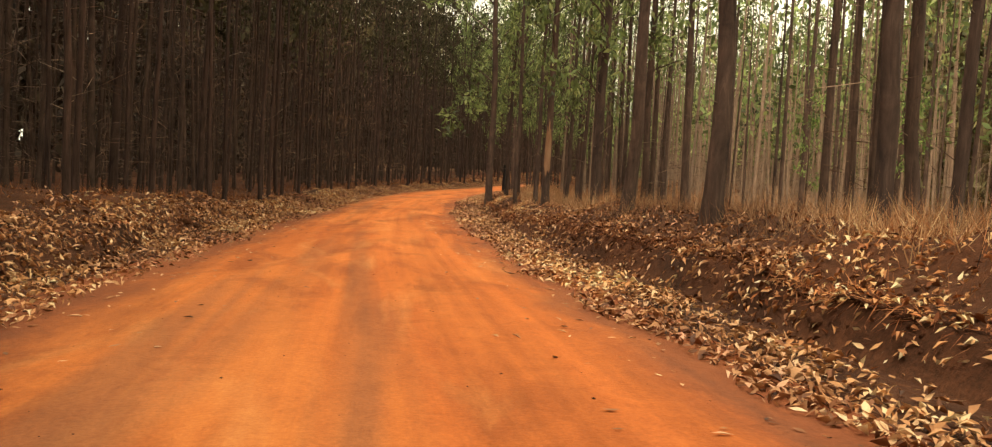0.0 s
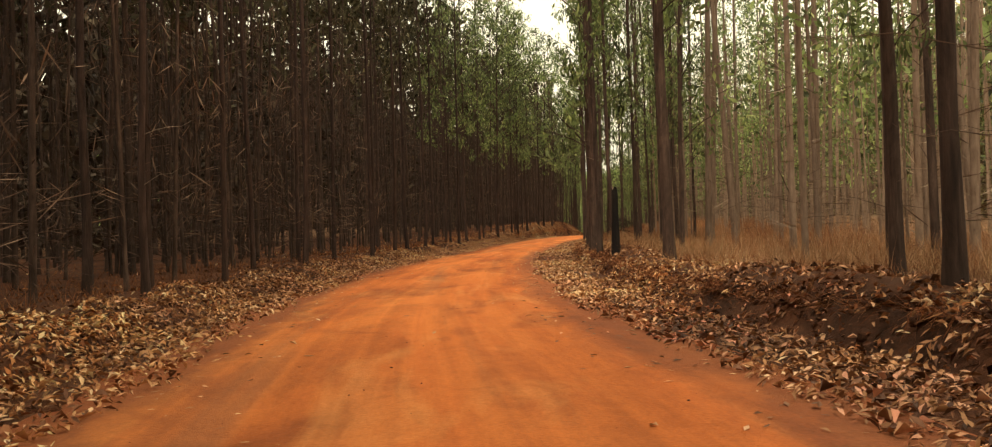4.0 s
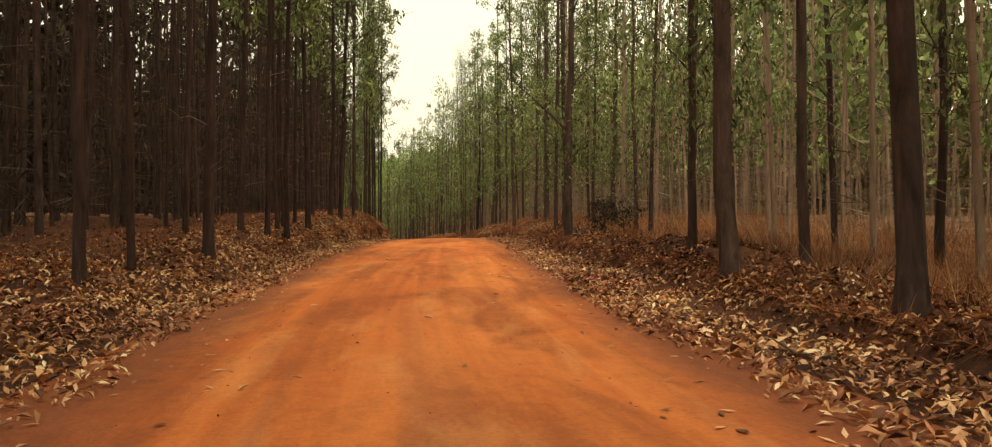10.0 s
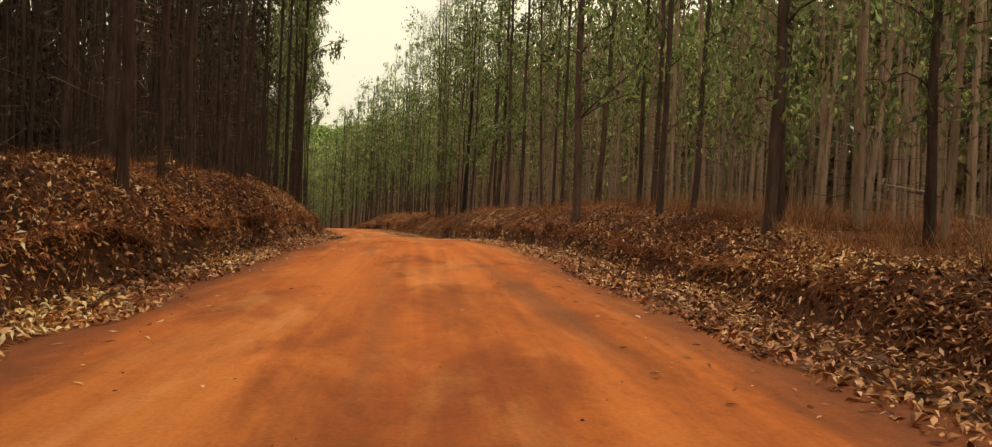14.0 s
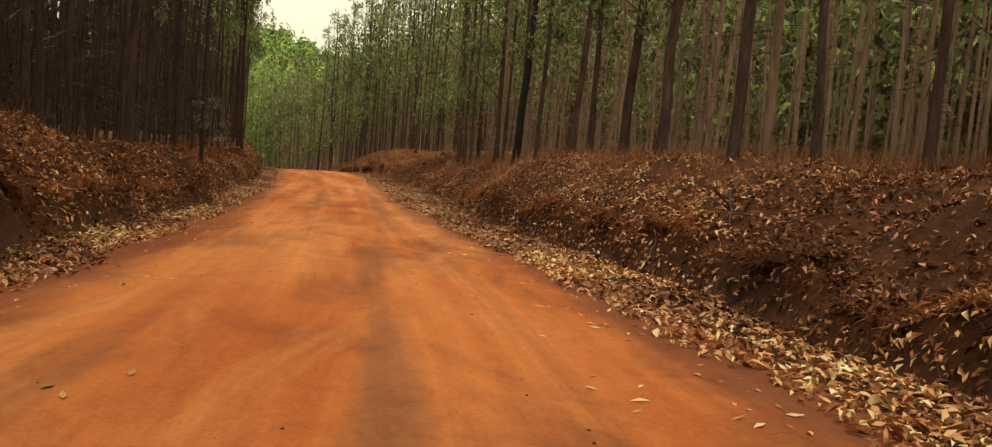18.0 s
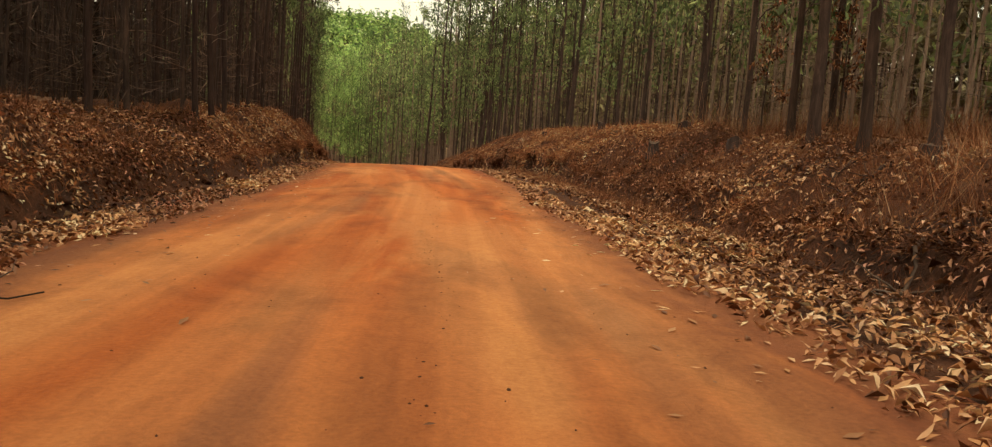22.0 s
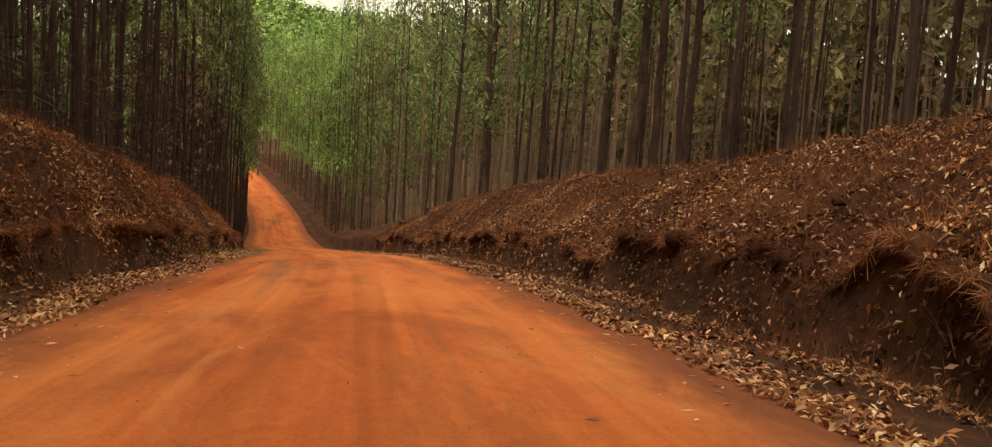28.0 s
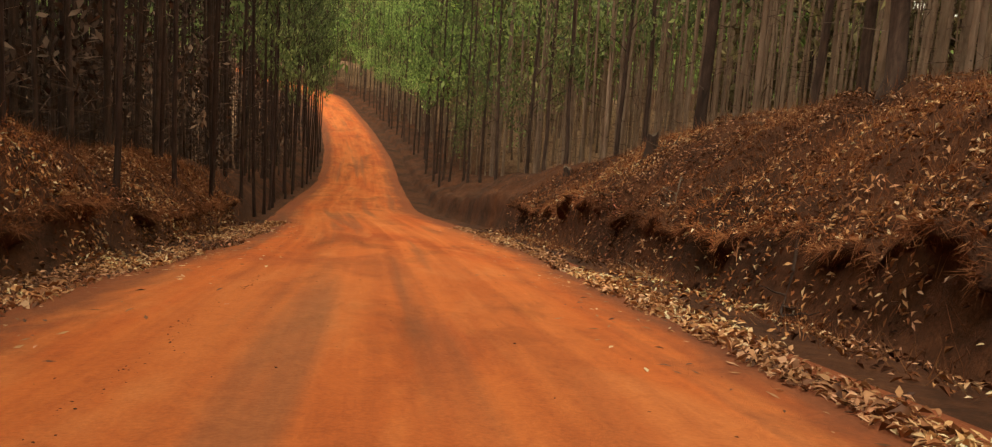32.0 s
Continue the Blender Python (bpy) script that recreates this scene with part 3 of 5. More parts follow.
LABELS = {
    "right": "slender eucalyptus with dark rough bark and leafy crown",
    "low": "eucalyptus with dark bark and low hanging leaves",
    "fresh": "bushy eucalyptus with bright green leaves beyond the valley bend",
    "left": "tall straight eucalyptus with brown bark and high crown",
    "edge": "straight eucalyptus with leaves hanging towards the road",
    "charred": "eucalyptus with a trunk charred black by fire",
    "stripped": "upright eucalyptus with bark peeled off its lower trunk",
    "crooked": "crooked eucalyptus trunk bent near its foot",
}


def tree(kind, k, at, turn, height, thick, lean=(0, 0)):
    trunk, leaves, frame_of, twigs, boughs = KINDS[kind][k % len(KINDS[kind])]
    ob = new("eucalyptus_tree")
    part("trunk", trunk, ob)
    for name, me in (("crown", leaves), ("crown_frame", frame_of), ("dead_twig_tuft", twigs)):
        tagged(part(name, me, ob), kind="stuff")
    for b in boughs:
        part("bough", b, ob)
    ob.matrix_basis = Matrix.LocRotScale(Vector(at), Euler((lean[0], lean[1], turn)), Vector((thick, thick, height)))
    return tagged(ob, LABELS[kind], "tree", "eucalyptus rows along the road")


# trees of the first rows: metres along, metres across, trunk width
EDGE_TREES = {
    "right bend": [(11.5, 7.2, 0.2), (13.5, 7.2, 0.4), (15.2, 9, 0.33), (15.9, 5.4, 0.46), (22.4, 5.5, 0.4), (29.5, 6.2, 0.4), (31.2, 4.8, 0.33), (33.9, 9, 0.37), (36.2, 5.1, 0.17), (37.7, 9, 0.24), (39.6, 8, 0.2), (41.1, 4.7, 0.24), (43.4, 8, 0.16), (43.5, 8.9, 0.33), (44.7, 3.6, 0.45), (47.5, 4.6, 0.25), (50, 5.4, 0.2), (45.2, 8.1, 0.16), (46.1, 8.2, 0.19), (51.8, 8.2, 0.28), (56.4, 8.4, 0.24), (62, 5.1, 0.37)],
    "right straight": [(68.2, 4.6, 0.2), (69.6, 4.1, 0.25), (71.3, 4.1, 0.34), (72.1, 4, 0.2), (71.3, 7.2, 0.2), (73.3, 6.8, 0.19), (77.1, 4.1, 0.21), (79, 8, 0.19), (79.3, 6.3, 0.19), (84.8, 4.8, 0.16), (86.8, 4.1, 0.26), (87.2, 7, 0.18), (89.6, 4, 0.2), (91.5, 4.2, 0.16), (90.5, 9.6, 0.32), (91.3, 8.4, 0.24), (93.7, 7.2, 0.19), (94, 10.5, 0.2), (95.5, 4.4, 0.24), (96.6, 4.3, 0.38), (97.7, 9.2, 0.19), (98.2, 8, 0.19), (99.2, 5.2, 0.19), (102.6, 4.4, 0.33), (103.7, 8.9, 0.19)],
    "right rise": [(105.3, 4.3, 0.37), (107.7, 8.3, 0.19), (110.6, 4.4, 0.38), (111.6, 6, 0.18), (112.6, 9, 0.19), (113, 5, 0.16), (114.3, 4.8, 0.2), (119.3, 10, 0.19), (121.4, 6.8, 0.19), (125.1, 9.2, 0.19), (130.6, 7.7, 0.19), (131.1, 4.6, 0.38), (133.5, 7.8, 0.16), (136.4, 5.2, 0.2), (139.7, 5.1, 0.17), (142.1, 5.7, 0.24), (150, 9.6, 0.38), (151, 8.4, 0.24), (152, 5.8, 0.28), (160.5, 6, 0.24), (166.7, 7.6, 0.21), (167.6, 5, 0.36), (168.6, 7.6, 0.16), (175.3, 7.6, 0.35), (182.2, 7.5, 0.18), (187.4, 8.2, 0.2), (191.2, 8.4, 0.22)],
    "right banks": [(192.9, 7.4, 0.35), (197, 7.3, 0.38), (200, 7.2, 0.38), (207.4, 8.3, 0.3), (209.6, 8.2, 0.34), (210.4, 6.9, 0.26), (213.1, 6.6, 0.46), (217.3, 7.6, 0.2), (221.9, 7.6, 0.2), (223.9, 7.6, 0.36), (226.5, 6.7, 0.16), (227.9, 8.7, 0.3), (228.8, 6.7, 0.27), (230.9, 6.7, 0.3), (233.2, 7.2, 0.19), (234, 8.5, 0.2), (272.6, 9.7, 0.24), (279.9, 10.7, 0.2), (299.8, 10.1, 0.38), (300.6, 9.4, 0.38), (302, 9.2, 0.5), (307.7, 9.8, 0.46), (320.1, 10.9, 0.25), (327, 9.4, 0.5), (329.5, 10.3, 0.34), (331.8, 10.4, 0.28), (336.8, 9.6, 0.46)],
    "left bend": [(32, -10.1, 0.38), (34.8, -10, 0.19), (35.3, -5.7, 0.16), (36.4, -5.6, 0.16), (38.7, -8.9, 0.34), (46.2, -8, 0.24), (52.5, -7.5, 0.21), (52.7, -8.7, 0.25), (57.7, -8, 0.26), (62, -8.4, 0.24), (70.1, -6.2, 0.21), (75.2, -7.6, 0.24), (77.9, -7.1, 0.24), (78.8, -5.6, 0.22), (82, -6.3, 0.17), (84.6, -5.8, 0.22), (90.2, -6.3, 0.28), (90.7, -8.2, 0.24), (91, -5.4, 0.22), (94, -5.6, 0.22)],
    "left banks": [(98.7, -4.8, 0.23), (101.7, -6, 0.18), (106.6, -7.4, 0.24), (108, -7.7, 0.22), (108.9, -6.2, 0.28), (110, -5.4, 0.23), (115.9, -5.1, 0.28), (124.9, -6.4, 0.24), (125.3, -5.7, 0.22), (126.6, -5.3, 0.24), (127.6, -5.8, 0.18), (128.6, -5.8, 0.16), (135.1, -6, 0.31), (135.6, -6.7, 0.16), (143.3, -6.3, 0.29), (145.8, -6.1, 0.32), (151.6, -6, 0.26), (180.3, -6.2, 0.26), (182, -6.4, 0.18), (204.9, -7.8, 0.35), (214.5, -6.9, 0.16), (222.8, -8, 0.2), (225.5, -9.9, 0.2), (228, -8.1, 0.16), (237.3, -7.1, 0.18), (239.5, -7.1, 0.2), (241.1, -7.4, 0.22), (244.6, -7.6, 0.22), (250.1, -8, 0.24), (251.7, -11.5, 0.3), (270.7, -7.4, 0.22)],
}
r = np.random.default_rng(11)
standing, by_place = [], {}


def plant(s, u, wide):
    kind = ("left" if s < 96 else "edge") if u < 0 else ("fresh" if s > 378 else ("low" if 112 < s < 165 or 228 < s < 262 or s > 350 else "right"))
    if 68 < s < 68.6 and u > 0:
        kind = "crooked"
    if (s, u) == (31.2, 4.8):
        kind = "stripped"
    if 212.6 < s < 213.6 and u > 0:
        kind = "charred"
    tall = r.uniform(0.92, 1.08)
    by_place[s, u] = tree(kind, r.integers(6), spot(s, u), 0.3 if kind == "crooked" else r.random() * 6.28, tall, np.clip(0.8 * wide / (2 * WIDE[kind]), 0.62, 1.4), r.normal(0, 0.012, 2))
    standing.append((s, u))


def nearest_tree(s, u):
    return by_place[min(by_place, key=lambda q: (q[0] - s) ** 2 + (q[1] - u) ** 2)]


for rows in EDGE_TREES.values():
    for s, u, wide in rows:
        plant(s, u, wide)


def free(s, u, gap):
    return all((s - a) ** 2 + (u - b) ** 2 > gap * gap for a, b in standing)


for s in np.arange(-14, 420, 2.7):
    s2 = s + r.normal(0, 0.4)
    d = table(s2, (0, 2.6), (60, 2.3), (130, 2.2), (300, 3.4), (335, 2.4), (350, 0.9), (420, 0.8)) + abs(r.normal(0, 0.4))
    for extra, gap in ((0, 2.3), (2.6, 2.2)):
        u2 = left_edge(s2) - d - extra
        if free(s2, u2, gap) and not (extra and not 0 < s < 60):
            plant(s2, u2, r.uniform(0.13, 0.2))
for s in np.r_[np.arange(-14, 14, 4.2), np.arange(142, 166, 3.4), np.arange(236, 505, 3.9)]:
    s2 = s + r.normal(0, 0.5)
    u2 = right_edge(s2) + table(s2, (0, 6.5), (140, 4.6), (240, 6.6), (340, 6.2), (380, 3.0)) + abs(r.normal(0, 0.5))
    if free(s2, u2, 2.2):
        plant(s2, u2, r.uniform(0.14, 0.27))


def wood(name, s, u, height, radius, crown_low, green, seed, per, size, spread, twigs, label, stem=None, wide=0.4, dead=None, clumps=0):
    """A plantation behind the first rows, in one piece: trunks, leaves and dead twigs."""
    r = np.random.default_rng(seed)
    n = len(s)
    base = spot(s, u)
    ht = height * r.uniform(0.8, 1.15, n)
    rad = radius * r.uniform(0.4, 1.35, n)
    a = np.arange(6) * np.pi / 3
    hs = np.array([0, 0.03, 0.35, 1.0])
    rs = np.array([1.4, 1.0, 0.75, 0.12])
    lean = r.normal(0, 0.026, (n, 2))
    v = np.zeros((n, 4, 6, 3))
    for k, turn in ((0, np.cos(a)), (1, np.sin(a))):
        v[..., k] = base[:, k, None, None] + (lean[:, k] * ht)[:, None, None] * hs[:, None] + rad[:, None, None] * rs[:, None] * turn
    v[..., 2] = base[:, 2, None, None] - 0.2 + ht[:, None, None] * hs[:, None]
    i = np.arange(24).reshape(4, 6)
    j = np.roll(i, -1, 1)
    f = np.stack([i[:-1], j[:-1], j[1:], i[1:]], -1).reshape(-1, 4)
    top = tagged(new(name), label, "forest", kind="stuff")
    tagged(part("trunks", mesh_of("trunks", v.reshape(-1, 3), (f[None] + 24 * np.arange(n)[:, None, None]).reshape(-1, 4), stem or BARK), top), kind="stuff")
    q = np.repeat(np.arange(n), per)
    m = len(q)
    # leaves gather in tufts about each stem
    tufts = clumps or (7 if size < 0.6 else 16)
    tuft = r.integers(0, tufts, m)
    tr = np.random.default_rng(seed + 1)
    th, ta, to = tr.random((n, tufts)) ** 0.9, tr.random((n, tufts)) * 2 * np.pi, np.sqrt(tr.random((n, tufts)))
    low = crown_low * np.exp(tr.normal(0, 0.16, n))
    hh = low[q] + np.maximum(ht[q] - low[q], 1) * th[q, tuft]
    out = to[q, tuft] * spread * np.clip(1.15 - th[q, tuft], 0.2, 1)
    at = np.stack([base[q, 0] + np.cos(ta[q, tuft]) * out, base[q, 1] + np.sin(ta[q, tuft]) * out, base[q, 2] + hh], 1) + r.normal(0, (0.95 if size > 0.5 else 0.65) if clumps else 0.42, (m, 3))
    tagged(part("leaves", mesh_of("leaves", *hanging(at, r, size, wide), green, False), top), kind="stuff")
    if twigs:
        q = np.repeat(np.arange(n), twigs)
        m = len(q)
        hh = r.uniform(0.5, crown_low + 2, m)
        ang = r.random(m) * 2 * np.pi
        along = unit(np.stack([np.cos(ang), np.sin(ang), r.normal(0.15, 0.35, m)], 1))
        ln = r.uniform(0.5, 1.9, m)
        at = base[q] + np.stack([0 * hh, 0 * hh, hh], 1) + along * ln[:, None] / 2
        side = unit(np.cross(along, r.normal(size=(m, 3))))
        tagged(part("dead_twigs", mesh_of("dead_twigs", *blades(at, along, side, ln, np.full(m, 0.026)), dead or BRUSH, False), top), kind="stuff")
    return top


def rows_of(s_range, d_range, gap_s, gap_d, side, seed, jitter=0.75):
    r = np.random.default_rng(seed)
    s, d = (a.ravel() for a in np.meshgrid(np.arange(*s_range, gap_s), np.arange(*d_range, gap_d)))
    s, d = s + r.normal(0, jitter, len(s)), d + r.normal(0, jitter, len(s))
    return s, right_edge(s) + d if side > 0 else left_edge(s) - d


DENSE = "dense plantation of thin eucalyptus trunks behind the roadside rows"
wood("forest", *rows_of((-40, 62), (9.0, 30), 4.8, 4.4, 1, 1), 21, 0.12, 9.5, GREEN, 21, 60, 0.34, 2.3, 40, "open stand of eucalyptus with light between the trunks")
# Added belt whose pale leaf colour stands for bright haze beyond.
wood("forest", *rows_of((-60, 62), (44, 58), 4.5, 4.0, 1, 10), 18, 0.12, 1.5, HAZE_LEAF, 30, 70, 1.0, 2.6, 0, "sunlit young eucalyptus beyond the open stand")
# dead=TWIG swaps in paler, denser twigs that stand in for haze.
wood("forest", *rows_of((62, 112), (7.6, 18), 3.7, 3.5, 1, 7), 23, 0.12, 5.5, GREEN, 27, 190, 0.32, 2.4, 40, DENSE, HAZE_BARK, dead=TWIG)
wood("forest", *rows_of((62, 112), (18.5, 44), 3.7, 3.6, 1, 17), 23, 0.12, 5.5, GREEN, 37, 56, 0.7, 2.4, 40, DENSE, HAZE_BARK, dead=TWIG)
wood("forest", *rows_of((112, 165), (7.6, 18), 3.9, 3.8, 1, 8), 25, 0.075, 4.0, GREEN, 28, 300, 0.32, 2.6, 40, DENSE, HAZE_BARK, dead=TWIG)
wood("forest", *rows_of((165, 228), (7.6, 18), 3.3, 3.2, 1, 20), 27, 0.085, 6.4, GREEN, 40, 260, 0.34, 2.4, 30, DENSE, HAZE_BARK)
wood("forest", *rows_of((112, 165), (18.5, 42), 3.5, 3.4, 1, 18), 24, 0.10, 3.8, GREEN, 38, 80, 0.7, 2.6, 40, DENSE, HAZE_BARK, dead=TWIG)
wood("forest", *rows_of((165, 228), (18.5, 42), 3.3, 3.2, 1, 21), 25, 0.10, 6.2, GREEN, 41, 90, 0.7, 2.6, 24, DENSE, HAZE_BARK)
wood("forest", *rows_of((228, 262), (7.6, 18), 3.2, 3.2, 1, 22), 27, 0.065, 3.6, GREEN, 42, 300, 0.34, 3.0, 36, DENSE, HAZE_BARK, dead=TWIG, clumps=6)
wood("forest", *rows_of((228, 262), (18.5, 42), 3.2, 3.2, 1, 23), 24, 0.08, 3.2, GREEN, 43, 90, 0.8, 2.8, 30, DENSE, HAZE_BARK, dead=TWIG, clumps=7)
wood("forest", *rows_of((262, 325), (8.0, 22), 3.3, 3.3, 1, 13), 27, 0.075, 6.0, GREEN, 33, 250, 0.42, 2.9, 36, DENSE, clumps=7)
wood("forest", *rows_of((325, 355), (8.0, 22), 3.0, 3.0, 1, 3), 27, 0.1, 9.0, GREEN, 23, 110, 0.5, 2.7, 26, DENSE, HAZE_BARK, clumps=5)
wood("forest", *rows_of((355, 378), (7.0, 22), 3.0, 3.0, 1, 25), 26, 0.1, 7.5, GREEN, 45, 140, 0.5, 3.0, 20, DENSE, HAZE_BARK, clumps=5)
for leafy, seed, low in ((FRESH, 14, 8.5), (GREEN, 27, 7.0), (HAZE_LEAF, 28, 6.0)):
    wood("forest", *rows_of((378 + seed % 3, 520), (7.0, 22), 6.4, 6.4, 1, seed), 25, 0.1, low, leafy, 20 + seed, 460, 0.6, 3.4, 14, "plantation of fresh green eucalyptus on the valley slope", HAZE_BARK, clumps=6)
wood("forest", *rows_of((262, 355), (23, 58), 3.6, 3.4, 1, 9), 26, 0.1, 5.0, HAZE_LEAF, 29, 110, 0.9, 2.8, 20, DENSE, HAZE_BARK, clumps=7)
wood("forest", *rows_of((355, 405), (23, 58), 3.6, 3.4, 1, 26), 27, 0.12, 7.0, HAZE_LEAF, 46, 90, 0.9, 3.2, 10, DENSE, HAZE_BARK, clumps=6)
wood("forest", *rows_of((405, 520), (23, 58), 3.6, 3.4, 1, 15), 26, 0.1, 8.0, FRESH, 35, 150, 0.9, 3.4, 8, DENSE, HAZE_BARK, clumps=6)
# Left stand: its inner shade is put into the leaf colour.
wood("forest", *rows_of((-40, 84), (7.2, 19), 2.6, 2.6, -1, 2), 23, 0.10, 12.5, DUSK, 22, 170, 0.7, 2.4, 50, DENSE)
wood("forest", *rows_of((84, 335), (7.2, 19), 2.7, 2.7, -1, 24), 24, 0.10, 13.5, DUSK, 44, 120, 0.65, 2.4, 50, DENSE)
wood("forest", *rows_of((335, 440), (3.4, 26), 2.8, 2.8, -1, 6), 23, 0.10, 10.0, GREEN, 26, 60, 0.75, 2.4, 14, DENSE)
# Dark leaf cards added as a backdrop for the left stand's gloom.
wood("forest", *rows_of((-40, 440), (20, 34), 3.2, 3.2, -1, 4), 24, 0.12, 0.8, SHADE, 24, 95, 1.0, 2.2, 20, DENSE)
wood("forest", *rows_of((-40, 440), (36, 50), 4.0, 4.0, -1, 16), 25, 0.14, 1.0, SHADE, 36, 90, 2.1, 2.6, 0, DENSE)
# Twig thickets, partly real growth, packed to imitate brown haze.
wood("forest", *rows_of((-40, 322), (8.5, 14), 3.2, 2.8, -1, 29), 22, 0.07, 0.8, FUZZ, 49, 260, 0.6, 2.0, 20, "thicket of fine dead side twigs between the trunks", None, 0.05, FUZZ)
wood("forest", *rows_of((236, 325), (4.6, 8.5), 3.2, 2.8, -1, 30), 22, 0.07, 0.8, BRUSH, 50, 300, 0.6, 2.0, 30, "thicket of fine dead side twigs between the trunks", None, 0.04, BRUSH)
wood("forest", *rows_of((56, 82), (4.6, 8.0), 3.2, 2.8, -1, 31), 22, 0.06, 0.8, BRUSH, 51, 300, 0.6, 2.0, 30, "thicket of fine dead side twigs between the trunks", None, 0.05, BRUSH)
# Twig-coloured leaf cards imitate the hazy murk of the far left stand.
wood("forest", *rows_of((322, 410), (4.6, 11), 2.4, 2.4, -1, 19), 21, 0.08, 0.4, BRUSH, 39, 260, 0.34, 1.6, 20, DENSE)
# Outermost dark leaf wall, added to close off the sky.
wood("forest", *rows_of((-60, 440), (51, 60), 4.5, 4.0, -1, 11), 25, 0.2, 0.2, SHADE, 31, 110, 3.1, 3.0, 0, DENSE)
# Ground-to-top leaf walls added as haze-toned backing against the sky.
wood("forest", *rows_of((190, 430), (46, 58), 3.8, 3.6, 1, 12), 31, 0.15, 0.2, HAZE_LEAF, 32, 240, 1.8, 3.0, 0, DENSE)
wood("forest", *rows_of((62, 262), (43, 58), 4.2, 4.0, 1, 5), 27, 0.14, 0.3, HAZE_LEAF, 25, 230, 1.5, 2.6, 6, DENSE, HAZE_BARK)


# ---- the far wooded hill ----
def hill_wood(n, seed, per, size):
    """Round crowns of far trees: cards set about each crown's upper side."""
    r = np.random.default_rng(seed)
    x, y = r.uniform(-60, 230, n), r.uniform(515, 905, n)
    z = hill_z(x, y)
    wide, tall = r.gamma(9, 0.42, n), r.gamma(8, 0.75, n)
    q = np.repeat(np.arange(n), per)
    m = len(q)
    d = unit(r.normal(size=(m, 3)) * [1, 1, 0.9] + [0, -0.35, 0.35])
    ball = d * np.stack([wide[q], wide[q], tall[q]], 1) * r.uniform(0.7, 1.05, m)[:, None]
    at = np.stack([x[q], y[q], z[q] + r.uniform(4, 13, n)[q]], 1) + ball
    along = unit(np.cross(d, r.normal(size=(m, 3))) - [0, 0, 0.3])
    ln = size * r.uniform(0.6, 1.4, m)
    ob = new("hill_forest", mesh_of("hill_forest", *blades(at, along, unit(np.cross(d, along)), ln, ln * 0.75), FRESH, False))
    return tagged(ob, "far hillside covered with green eucalyptus crowns", "forest", kind="stuff")


hill_wood(2300, 71, 24, 2.3)


def outer_wood(n, seed, per, size):
    """Crowns of the plantation that goes on beyond the stands by the road."""
    r = np.random.default_rng(seed)
    s = r.uniform(-60, 500, n)
    sign = np.where(r.random(n) < 0.55, -1, 1)
    keep = (sign < 0) | (s > 75)
    s, sign = s[keep], sign[keep]
    n = len(s)
    x, y, _ = on_road(s, sign * r.uniform(70, 150, n))
    z = hill_z(x, y)
    q = np.repeat(np.arange(n), per)
    m = len(q)
    at = np.stack([x[q], y[q], z[q] + 12 + r.uniform(-5, 5, m)], 1) + r.normal(0, 1.5, (m, 3)) * [1, 1, 0]
    tagged(new("outer_forest", mesh_of("outer_forest", *hanging(at, r, size, 0.6), GREEN, False)), "crowns of the wide eucalyptus plantation beyond the roadside stands", "forest", kind="stuff")


outer_wood(2600, 73, 12, 2.6)


# ---- fallen leaves ----
def flat_leaf(size, curl, seed):
    r = np.random.default_rng(seed)
    v, f = leaf_cloud(np.zeros((1, 3)), np.array([[1.0, 0, 0]]), np.array([[0, 1.0, 0]]), np.array([[0, 0, 1.0]]), np.array([size]), np.array([size * r.uniform(0.3, 0.42)]), np.array([curl]))
    return mesh_of("leaf", v, f, DRY)


def litter(name, s, u, seed, label, size=0.15, heap=0.05, tilt=0.38, shape=None, mat=None, bow=0.14):
    r = np.random.default_rng(seed)
    n = len(s)
    at = spot(s, u)
    slope = unit(np.cross(spot(s, u + 0.1) - at, spot(s + 0.1, u) - at))
    nrm = unit(0.55 * slope + np.stack([r.normal(0, tilt, n), r.normal(0, tilt, n), r.normal(0.45, 0.3 * tilt, n)], 1))
    yaw = r.random(n) * 2 * np.pi
    along = unit(np.cross(nrm, np.stack([np.cos(yaw), np.sin(yaw), 0 * yaw], 1)))
    ln = size * r.uniform(0.5, 1.5, n)
    at = at + slope * (0.012 + heap * r.random(n) ** 1.5)[:, None]
    v, f = (shape or leaf_cloud)(at, along, np.cross(nrm, along), nrm, ln, ln * r.uniform(0.26, 0.44, n), r.normal(bow, bow * 1.1, n))
    return tagged(new(name, mesh_of(name, v, f, mat or DRY)), label, "fallen leaves", kind="stuff")


def folded(at, along, side, up, length, width, curl):
    """Leaves of two faces, folded along the rib."""
    n = len(at)
    L, W, C = length[:, None] * along / 2, width[:, None] * side / 2, (abs(curl) * length)[:, None] * up
    v = np.stack([at - L, at - W + C, at + W + C, at + L], 1).reshape(-1, 3)
    return v, (np.array([[0, 3, 1], [0, 2, 3]])[None] + 4 * np.arange(n)[:, None, None]).reshape(-1, 3)


def lance(at, along, side, up, length, width, curl):
    """Lance-shaped leaves, bowed along and folded across."""
    n = len(at)
    L, W, C = length[:, None] * along / 2, width[:, None] * side / 2, (curl * length)[:, None] * up
    v = np.stack([at - L, at - 0.25 * L - W * 0.95 + C, at + 0.3 * L - W * 0.75 + C, at + L - 0.6 * C, at + 0.3 * L + W * 0.75 + 0.4 * C, at - 0.25 * L + W * 0.95 + 0.4 * C], 1).reshape(-1, 3)
    f = np.array([[0, 5, 1], [1, 5, 4], [1, 4, 2], [2, 4, 3]])
    return v, (f[None] + 6 * np.arange(n)[:, None, None]).reshape(-1, 3)


def beside(s, d, sign):
    return right_edge(s) + d if sign > 0 else left_edge(s) - d


